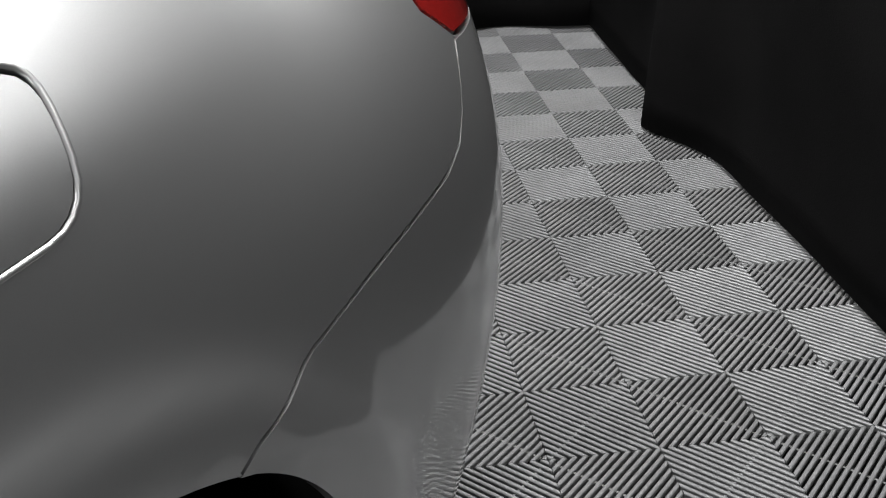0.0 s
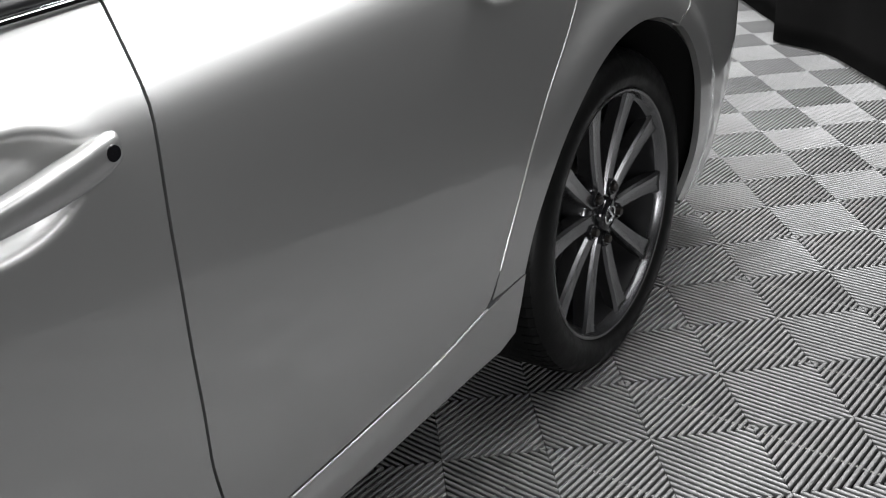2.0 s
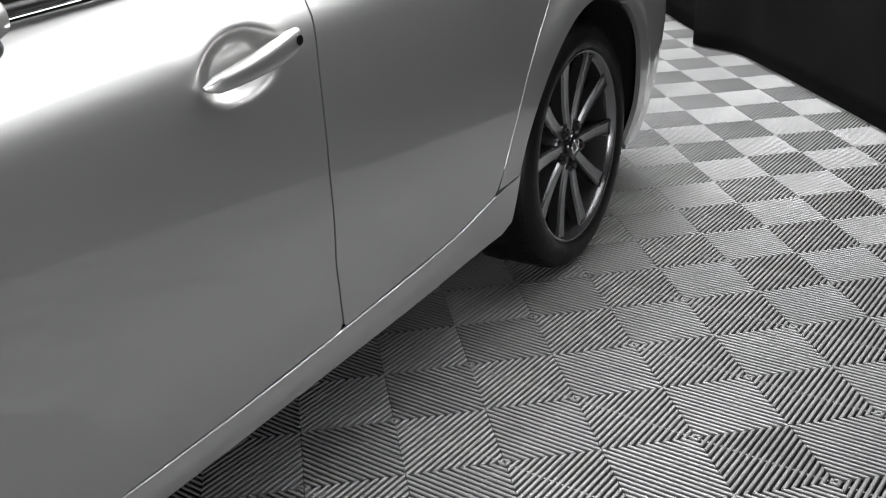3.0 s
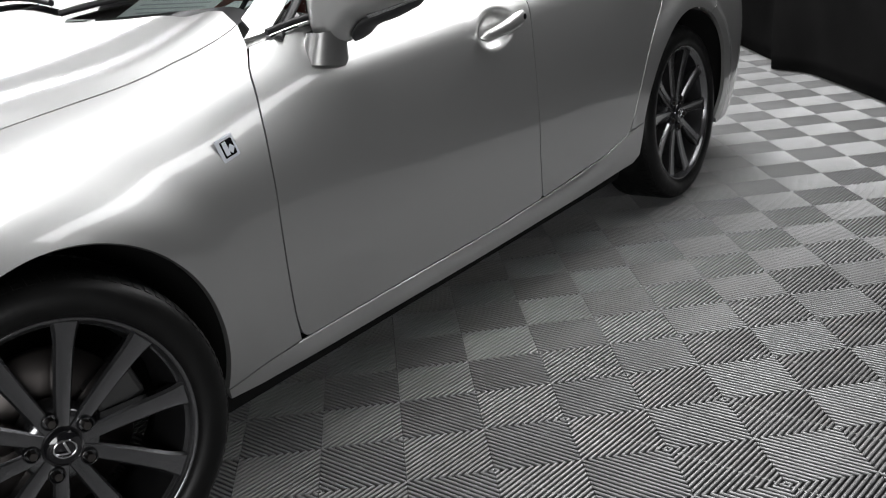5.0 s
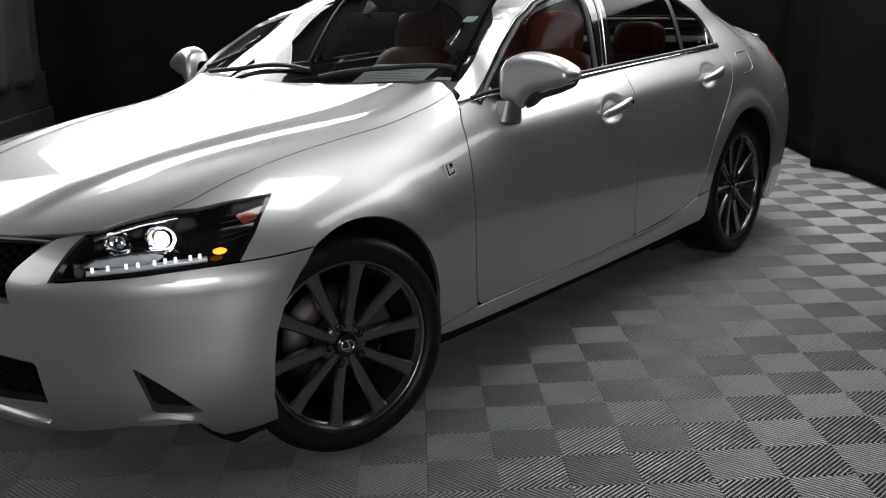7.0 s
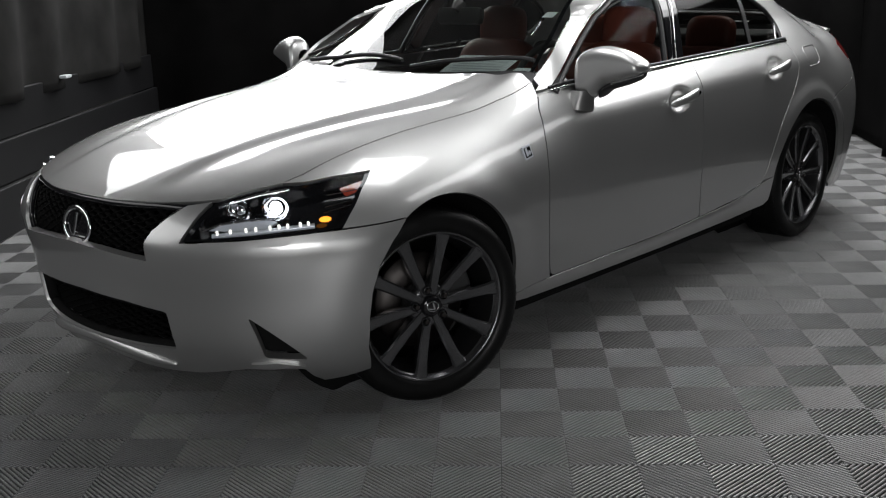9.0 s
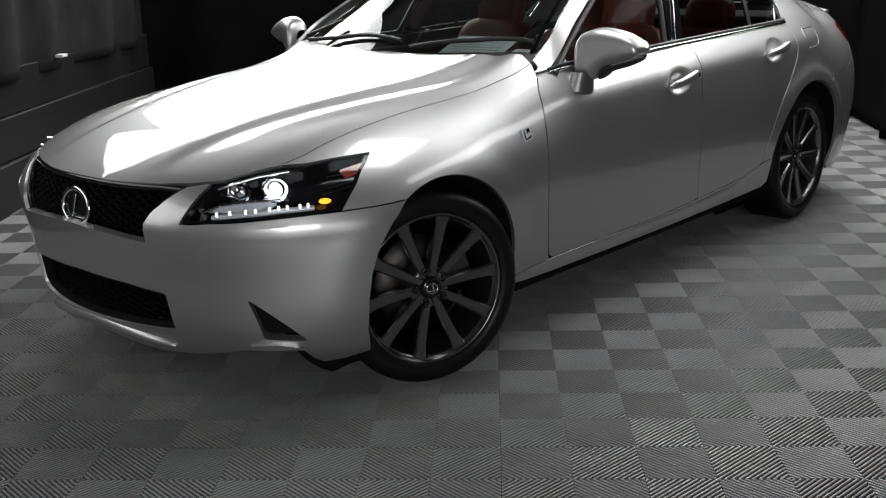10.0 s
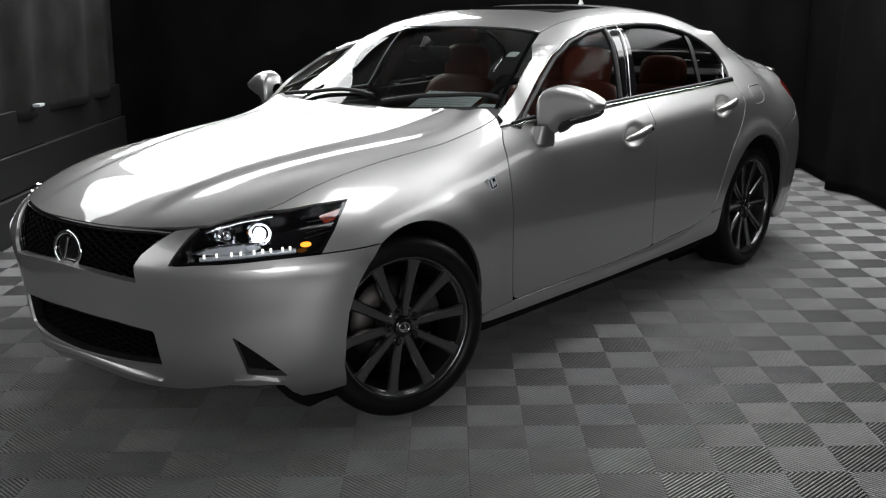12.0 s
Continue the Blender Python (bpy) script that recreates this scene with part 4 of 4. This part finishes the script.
# door handles
for (dl, dr), (cy, cz) in zip(doors, BOWLS):
    def handle_fn(u, v):
        y = cy - 0.102 + 0.232 * u
        z = cz - 0.012 + 0.030 * u
        w = 0.0125 + 0.008 * min(1, u * 1.6) - 0.004 * max(0, u - 0.85) / 0.15
        d = 0.010 + 0.004 * math.sin(math.pi * min(1, u))
        end = max(0.05, min(1, u / 0.10, (1 - u) / 0.03)) ** 0.5
        off = 0.010 + 0.016 * math.sin(math.pi * min(1, max(0, u))) ** 0.6
        a = v * 2 * math.pi
        sc, ss = math.cos(a), math.sin(a)
        sc, ss = math.copysign(abs(sc)**0.7, sc), math.copysign(abs(ss)**0.7, ss)
        return (float(body_half(y, z)) + off + d * end * sc, y, z + w * end * ss)
    vs, fs = grid_mesh(handle_fn, 40, 20, close_v=True)
    hob = mesh_object("handle", vs, fs, PAINT, dl, "silver pull handle over a finger bowl")
    tw = mirrored(hob)
    tw.parent = dr
    if cy < 2:
        yk, zk = cy + 0.108, cz + 0.017
        bm = bmesh.new()
        bmesh.ops.create_cone(bm, cap_ends=True, segments=20, radius1=0.0085, radius2=0.0085, depth=0.008,
                              matrix=Matrix.Translation((float(body_half(yk, zk)) + 0.0275, yk, zk)) @ Matrix.Rotation(radians(90), 4, 'Y'))
        part("key_lock", bm, GLOSS, hob, auto=40)

# wing badge
p = on_side(F_body, [(0.495, 0.785)])[0]
for sx in (1, -1):
    bm = bmesh.new()
    box(bm, (0.006, 0.052, 0.052), (0, 0, 0), None, 0.003)
    bd = part("wing_badge", bm, SATIN, car, "small square badge with a chrome rim")
    bd.matrix_basis = Matrix.Translation((sx * (p[0] + 0.002), p[1], p[2])) @ Matrix.Rotation(radians(-14 * sx), 4, 'Y') @ Matrix.Rotation(radians(10), 4, 'X')
    bm = bmesh.new()
    box(bm, (0.003, 0.036, 0.036), (0, 0, 0), None, 0.002)
    b2 = part("badge_face", bm, GLOSS, bd)
    b2.matrix_basis = Matrix.Translation((0.003 * sx, 0, 0))
    bm = bmesh.new()
    box(bm, (0.002, 0.012, 0.030), (0, -0.008, 0.001), None, 0.001)
    box(bm, (0.002, 0.016, 0.014), (0, 0.006, -0.004), Matrix.Rotation(radians(45), 3, 'X'), 0.001)
    b2 = part("badge_mark", bm, SATIN, bd)
    b2.matrix_basis = Matrix.Translation((0.005 * sx, 0, 0))

# door mirrors
for sx in (1, -1):
    mir = empty("door_mirror")
    mir.parent = car
    mir["label"] = "silver door mirror on a short foot"

    top_z = spline([(0, 1.086), (0.12, 1.116), (0.35, 1.131), (0.65, 1.117), (0.88, 1.088), (1.0, 1.062)])
    low_z = spline([(0, 0.962), (0.06, 0.936), (0.20, 0.934), (0.30, 0.956), (0.42, 0.985), (0.7, 1.006), (1.0, 1.036)])

    def shell(u, v):
        end = max(0.0, min(1, (u + 0.02) / 0.10, (1.0 - u) / 0.05)) ** 0.5
        ca, sa = math.cos(v * 2 * math.pi), math.sin(v * 2 * math.pi)
        zt, zl = float(top_z(u)), float(low_z(u))
        depth = (0.090 * (1 - 0.30 * u) if ca < 0 else 0.045) * end
        f = math.copysign(abs(ca)**0.72, ca)
        g = math.copysign(abs(sa)**0.72, sa)
        return (sx * (0.804 + 0.247 * u), 0.915 + 0.065 * u + depth * f, (zt + zl) / 2 + (zt - zl) / 2 * (0.6 + 0.4 * end) * g)

    def foot(u, v):
        c, s = math.cos(v * 6.28318), math.sin(v * 6.28318)
        c, s = math.copysign(abs(c)**0.7, c), math.copysign(abs(s)**0.7, s)
        return (sx * (0.826 + 0.006 * u + (0.038 - 0.006 * u) * c), 0.868 + 0.012 * u + (0.064 - 0.012 * u) * s, 0.889 + 0.081 * u - 0.012 * (1 - u) * s)
    vs, fs = grid_mesh(shell, 30, 36, close_v=True)
    mesh_object("mirror_shell", vs, fs if sx > 0 else [f[::-1] for f in fs], PAINT, mir)
    def under_cap(u, v):
        t = 0.26 + 0.70 * u
        c, sn = math.cos(v * 6.28318), math.sin(v * 6.28318)
        end = max(0.05, min(1, u / 0.12, (1 - u) / 0.10)) ** 0.5
        return (sx * (0.804 + 0.247 * t), 0.925 + 0.065 * t + 0.050 * end * (1 - 0.35 * t) * c, float(low_z(t)) - 0.002 - 0.006 * (1 - u) + 0.017 * end * sn)
    vs, fs = grid_mesh(under_cap, 20, 20, close_v=True)
    mesh_object("mirror_underside", vs, fs, BLACK, mir, "black underside of the mirror")
    vs, fs = grid_mesh(foot, 8, 32, close_v=True)
    mesh_object("mirror_foot", vs, fs, PAINT, mir)
    vs, fs = grid_mesh(lambda u, v: (sx * (0.935 + 0.115 * u), 0.915 + 0.048 * u + 0.008 * math.cos(v * 6.28318), 0.998 + 0.030 * u + 0.009 * (1 - 0.6 * u) * math.sin(v * 6.28318)), 16, 12, close_v=True)
    mesh_object("turn_signal", vs, fs, CHROME, mir, "clear turn signal strip")
    bm = bmesh.new()
    bmesh.ops.create_cone(bm, cap_ends=True, segments=40, radius1=1, radius2=1, depth=1, matrix=Matrix.Translation((sx * 0.945, 0.988, 1.060)) @ Matrix.Rotation(radians(8 * sx), 4, 'Z') @ Matrix.Rotation(radians(90), 4, 'X') @ Matrix.Diagonal((0.095, 0.040, 0.006, 1)))
    part("mirror_glass", bm, CHROME, mir, auto=40)

# wipers and washer line
for x0, y0, x1, y1 in ((0.10, 0.70, 0.66, 0.80), (-0.55, 0.73, 0.02, 0.735)):
    q = T([(x0 + (x1 - x0) * i / 10, y0 + (y1 - y0) * i / 10 + 0.035 * math.sin(math.pi * i / 10)) for i in range(11)], 0.03, field=F_all)
    q[:, 2] += 0.018
    tube("wiper", q, 0.009, BLACK, car, "black wiper arm resting on the screen")
q = T([(-0.60, 0.76), (-0.52, 0.82), (-0.46, 0.86)], 0.03, field=F_all)
q[:, 2] += 0.02
tube("wiper", q, 0.007, STEEL, car)


# wheels
def make_wheel(m):
    wh = empty("wheel")
    wh.parent = car
    wh["label"] = "gunmetal ten-spoke alloy wheel with a low-profile tyre"
    wh.matrix_basis = m
    prof = [(0.098, 0.256), (0.108, 0.260), (0.116, 0.270), (0.1185, 0.286), (0.117, 0.302), (0.110, 0.317), (0.098, 0.327), (0.086, 0.3325), (0.060, 0.335)]
    prof += [(-p, r) for p, r in prof[::-1]]
    tyre = lathe("tyre", prof, RUBBER, wh, 96)
    # tread blocks on the shoulder
    vs, fs = [], []
    for k in range(84):
        a = 2 * math.pi * k / 84
        for sgn in (1, -1):
            n = len(vs)
            for da in (0.012, 0.058):
                for ax, r in ((0.062, 0.3362), (0.086, 0.3338), (0.098, 0.3284), (0.096, 0.3220), (0.062, 0.330)):
                    vs.append((sgn * ax, r * math.cos(a + da), r * math.sin(a + da)))
            for e in range(5):
                fs.append((n + e, n + (e + 1) % 5, n + 5 + (e + 1) % 5, n + 5 + e))
            fs.append((n, n + 1, n + 2, n + 3, n + 4))
            fs.append((n + 9, n + 8, n + 7, n + 6, n + 5))
    tagged(mesh_object("tread_pattern", vs, fs, RUBBER, tyre, smooth=False), kind="stuff")
    rim = lathe("rim", [(0.098, 0.258), (0.108, 0.261), (0.1105, 0.257), (0.107, 0.251), (0.095, 0.248), (0.088, 0.240)], RIM, wh, 96)
    lathe("rim_barrel", [(0.088, 0.240), (0.060, 0.234), (-0.02, 0.222), (-0.09, 0.235), (-0.10, 0.256)], BARREL, wh, 72, "dark inner barrel of the wheel")
    # spokes
    sp = bmesh.new()
    rings_ = []
    for i in range(11):
        t = i / 10
        r = 0.040 + 0.207 * t
        w = 0.0150 + 0.0070 * t + 0.006 * max(0, (t - 0.85) / 0.15)
        f = 0.084 + 0.014 * t**1.3 - 0.004 * math.sin(math.pi * t)
        d = 0.044 - 0.012 * t
        pts = [(f - 0.006, -w), (f, -w * 0.74), (f - 0.0020, 0), (f, w * 0.74), (f - 0.006, w), (f - d, w * 0.75), (f - d, -w * 0.75)]
        rings_.append([sp.verts.new((x, s_, r)) for x, s_ in pts])
    for a_, b_ in zip(rings_, rings_[1:]):
        for e in range(7):
            sp.faces.new((a_[e], a_[(e + 1) % 7], b_[(e + 1) % 7], b_[e]))
    sp.faces.new(rings_[0][::-1])
    sp.faces.new(rings_[-1])
    bmesh.ops.recalc_face_normals(sp, faces=sp.faces)
    first = part("spoke", sp, RIM, wh, auto=28)
    first.matrix_basis = Matrix.Rotation(0, 4, 'X')
    for k in range(1, 10):
        o = new("spoke", first.data)
        o.parent = wh
        o.matrix_basis = Matrix.Rotation(radians(36 * k), 4, 'X')
    lathe("hub", [(0.020, 0.078), (0.070, 0.075), (0.079, 0.068), (0.081, 0.044), (0.078, 0.040), (0.078, 0.001)], RIM, wh, 40)
    cap = lathe("hub_cap", [(0.078, 0.036), (0.092, 0.034), (0.095, 0.030), (0.096, 0.0005)], GLOSS, wh, 36)
    rg = ring("cap_ring", 0.021, 0.017, 0.0022, (0, 0, 0), CHROME, cap, tilt=0, n=32)
    rg.matrix_basis = Matrix.Translation((0.097, 0, 0)) @ Matrix.Rotation(radians(90), 4, 'Z')
    bm = bmesh.new()
    box(bm, (0.003, 0.005, 0.026), (0.098, 0.003, 0.002), Matrix.Rotation(radians(28), 3, 'X'), 0.001)
    box(bm, (0.003, 0.020, 0.005), (0.098, -0.004, -0.009), None, 0.001)
    part("cap_bar", bm, CHROME, cap)
    for k in range(5):
        a = radians(43 + 72 * k)
        lc = lathe("lug_hole", [(0.070, 0.0170), (0.0875, 0.0165), (0.0895, 0.0150), (0.088, 0.0135), (0.080, 0.0125)], GLOSS, wh, 20)
        lc.matrix_basis = Matrix.Translation((0, 0.057 * math.cos(a), 0.057 * math.sin(a)))
        bm = bmesh.new()
        bmesh.ops.create_cone(bm, cap_ends=True, segments=6, radius1=0.0105, radius2=0.0090, depth=0.022, matrix=Matrix.Rotation(radians(90), 4, 'Y'))
        bmesh.ops.bevel(bm, geom=list(bm.edges), offset=0.0012, segments=1, affect='EDGES')
        ln = part("lug_nut", bm, STEEL, wh)
        ln.matrix_basis = Matrix.Translation((0.086, 0.057 * math.cos(a), 0.057 * math.sin(a)))
    lathe("brake_disc", [(-0.002, 0.06), (0.0, 0.065), (0.0, 0.166), (-0.012, 0.168), (-0.024, 0.166)], STEEL, wh, 64)
    bm = bmesh.new()
    box(bm, (0.060, 0.10, 0.085), (0.0, 0.118, 0.075), Matrix.Rotation(radians(32), 3, 'X'), 0.012)
    part("brake_caliper", bm, material("caliper_grey", (0.05, 0.05, 0.05), 0.5, 0.6) if "caliper_grey" not in bpy.data.materials else bpy.data.materials["caliper_grey"], wh)
    return wh


STEER = -20
for m in (pose(0.757, 0.015, 0.3355, -12, 0, STEER), pose(0.766, 2.838, 0.3355, 14, 0, 0), pose(-0.757, 0.015, 0.3355, 0, 0, 180 + STEER), pose(-0.766, 2.838, 0.3355, 0, 0, 180)):
    make_wheel(m)

# wheel liners, underbody
def liner_edge(hy, u):
    a = math.pi * (1.12 - 1.24 * u)
    return max(0.6, float(body_half(hy + 0.394 * math.cos(a), max(0.16, 0.335 + 0.394 * math.sin(a)))) - 0.012)


for hy in (0.0, 2.83):
    for sx in (1, -1):
        vs, fs = grid_mesh(lambda u, v: (sx * (0.50 + (min(0.91, liner_edge(hy, u)) - 0.50) * v), hy + (ARCH + 0.006) * math.cos(math.pi * (1.12 - 1.24 * u)), 0.335 + (ARCH + 0.006) * math.sin(math.pi * (1.12 - 1.24 * u))), 40, 4)
        mesh_object("wheel_liner", vs, fs, UNDER, car)
        vs, fs = grid_mesh(lambda u, v: (sx * 0.50, hy + v * 0.40 * math.cos(2 * math.pi * u), 0.345 + v * 0.385 * math.sin(2 * math.pi * u)), 40, 3, True)
        mesh_object("wheel_well_wall", vs, fs, UNDER, car)
bm = bmesh.new()
box(bm, (1.60, 2.02, 0.08), (0, 1.425, 0.215), None, 0.02)
box(bm, (0.96, 4.1, 0.08), (0, 1.55, 0.255), None, 0.02)
box(bm, (1.00, 0.24, 0.06), (0, -0.50, 0.31), None, 0.02)
part("underbody", bm, UNDER, car)

# cabin
bm = bmesh.new()
box(bm, (1.50, 2.2, 0.05), (0, 1.95, 0.42), None, 0.01)
box(bm, (0.04, 1.6, 0.55), (0.73, 1.85, 0.68), None, 0.015)
box(bm, (0.04, 1.6, 0.55), (-0.73, 1.85, 0.68), None, 0.015)
box(bm, (0.26, 1.0, 0.30), (0, 1.60, 0.60), None, 0.04)
box(bm, (1.30, 0.45, 0.04), (0, 3.05, 1.03), None, 0.015)
part("cabin_trim", bm, CABIN, car, "dark cabin trim")
vs, fs = grid_mesh(lambda u, v: ((u - 0.5) * 1.38 * (1 - 0.06 * v), 0.72 + 0.22 * (2 * u - 1)**2 * (1 - v) + 0.50 * v, 0.935 + 0.035 * math.sin(v * 2.6) - 0.25 * max(0, v - 0.82) / 0.18 + 0.045 * math.exp(-((u - 0.77) / 0.10)**2) * math.exp(-((v - 0.72) / 0.16)**2)), 50, 24)
mesh_object("dashboard", vs, fs, CABIN, car, "dark dashboard top")
sw = ring("steering_wheel", 0.185, 0.185, 0.016, (0.37, 1.28, 0.930), CABIN, car, tilt=-24, n=60, label="dark steering wheel")


def seat(x, y, w, back_top, name="front_seat", head=True):
    st = empty(name)
    st.parent = car
    st["label"] = "red-brown leather seat with headrest"

    def cushion(nm, cx, cy, cz, sx_, sy_, sz_, tilt):
        def fn(u, v):
            a, b_ = (u - 0.5) * 2 * math.pi, (v - 0.5) * math.pi
            f = lambda c, e: math.copysign(abs(c)**e, c)
            return (f(math.cos(b_), 0.5) * f(math.cos(a), 0.6) * sx_, f(math.cos(b_), 0.5) * f(math.sin(a), 0.6) * sy_, f(math.sin(b_), 0.6) * sz_)
        vs, fs = grid_mesh(fn, 36, 18, close_u=True)
        m = Matrix.Translation((cx, cy, cz)) @ Matrix.Rotation(radians(tilt), 4, 'X')
        mesh_object(nm, [m @ Vector(p) for p in vs], fs, LEATHER, st)
    cushion("cushion", x, y - 0.26, 0.58, w, 0.27, 0.09, 6)
    cushion("backrest", x, y + 0.05, (0.62 + back_top) / 2, w * 0.95, 0.085, (back_top - 0.55) / 2, -14)
    if head:
        cushion("headrest", x, y + 0.13, back_top + 0.085, 0.135, 0.060, 0.105, -8)
        for dx in (-0.06, 0.06):
            tube("headrest_post", [(x + dx, y + 0.12, back_top - 0.05), (x + dx, y + 0.125, back_top + 0.03)], 0.006, CHROME, st)


bm = bmesh.new()
box(bm, (0.25, 0.045, 0.075), (0.0, 1.135, 1.225), Matrix.Rotation(radians(-12), 3, 'X'), 0.018)
box(bm, (0.022, 0.060, 0.060), (0.0, 1.125, 1.268), Matrix.Rotation(radians(-35), 3, 'X'), 0.006)
part("rear_view_mirror", bm, CABIN, car, "dark rear-view mirror behind the windscreen", auto=40)
seat(0.38, 1.78, 0.26, 1.045)
seat(-0.38, 1.78, 0.26, 1.045)
seat(0.36, 2.62, 0.33, 0.96, "rear_seat")
seat(-0.36, 2.62, 0.33, 0.96, "rear_seat")

# papers and stickers at the screen
def sheet_of_paper(name, x, y, z, w, h, turn, tilt, label, bars=True, thick=0.0015):
    bm = bmesh.new()
    box(bm, (w, h, thick), (0, 0, 0))
    o = part(name, bm, PAPER, None)
    o.matrix_basis = Matrix.Translation((x, y, z)) @ Matrix.Rotation(radians(turn), 4, 'Z') @ Matrix.Rotation(radians(tilt), 4, 'X')
    tagged(o, label, "paper")
    if bars:
        for i in range(9):
            bm = bmesh.new()
            box(bm, (w * (0.8 - 0.25 * (i % 3 == 2)), h * 0.022, 0.0006), (-w * 0.05 * (i % 3 == 2), h * (0.36 - 0.09 * i), thick * 0.5 + 0.0008))
            part("printed_bar", bm, bpy.data.materials.get("print_grey") or material("print_grey", (0.45, 0.48, 0.52), 0.7), o)
    return o


sheet_of_paper("price_sheet", 0.25, 0.93, 1.020, 0.31, 0.27, 6, 19, "white printed sheet lying on the dashboard")
sheet_of_paper("document_card", 0.47, 0.93, 1.010, 0.085, 0.12, -4, 16, "small white card lying on the dashboard", False)
sheet_of_paper("document_card", 0.57, 0.98, 1.010, 0.07, 0.09, 10, 16, "small white card lying on the dashboard", False)
p = on_top(F_cabin, [(0.476, 1.139)])[0]
sheet_of_paper("screen_sticker", p[0], p[1] + 0.012, p[2] - 0.012, 0.055, 0.045, 0, 26, "small white sticker inside the windscreen", False, 0.001)
q = on_top(F_cabin, [(0.0, 2.45)])[0]
bm = bmesh.new()
bmesh.ops.create_cone(bm, cap_ends=True, segments=16, radius1=0.028, radius2=0.006, depth=0.045, matrix=Matrix.Translation((0, 2.45, q[2] + 0.018)) @ Matrix.Diagonal((0.5, 1.6, 1, 1)))
part("roof_antenna", bm, PAINT, car, auto=40)

# ---- skirt board under the left drape ----
skirt = empty("skirt_board", ROOM)
tagged(skirt, "black skirt boards with a ledge along the studio wall", "skirting", kind="structure")
for z0, z1, out in ((0.0, 0.28, 0.10), (0.285, 0.53, 0.06), (0.535, 0.80, 0.03)):
    bm = bmesh.new()
    box(bm, (0.04, V1 - V0, z1 - z0), (U0 - 0.06 + out, (V0 + V1) / 2, (z0 + z1) / 2), None, 0.006)
    part("board", bm, BLACK, skirt)
bm = bmesh.new()
box(bm, (0.05, 0.09, 0.02), (0, 0, 0), None, 0.004)
tag_ob = part("white_tag", bm, PAPER, None)
tag_ob.matrix_basis = ROOM @ Matrix.Translation((U0 + 0.05, 3.0, 0.812))
tagged(tag_ob, "small white tag lying on the black ledge", "tag")

# ---- floor tiles ----
tv, tf = tile_geometry()
tile_me = bpy.data.meshes.new("floor_tile")
tile_me.from_pydata(tv, [], tf)
tile_me.materials.append(TILE)
c0 = ROOM.inverted() @ Vector((*GRID_AT, 0))
spots = []
for i in range(-20, 21):
    for j in range(-30, 31):
        u, v = c0.x + 2 * QUAD * i, c0.y + 2 * QUAD * j
        if U0 - 0.3 < u < U1 + 0.3 and V0 - 0.3 < v < V1 + 0.3:
            p = ROOM @ Vector((u, v, 0))
            spots.append((math.hypot(p.x - 1.6, (p.y - 1.0) * 0.8), u, v))
spots.sort()
for s, u, v in spots[:300]:
    t_ob = new("floor_tile", tile_me)
    t_ob.parent = floor
    t_ob.matrix_basis = Matrix.Translation((u, v, 0))
rest_v, rest_f = [], []
for s, u, v in spots[300:]:
    n0 = len(rest_v)
    rest_v += [(x + u, y + v, z) for x, y, z in tv]
    rest_f += [tuple(i + n0 for i in f) for f in tf]
tagged(mesh_object("far_tiles", rest_v, rest_f, TILE, floor, smooth=False), kind="stuff")
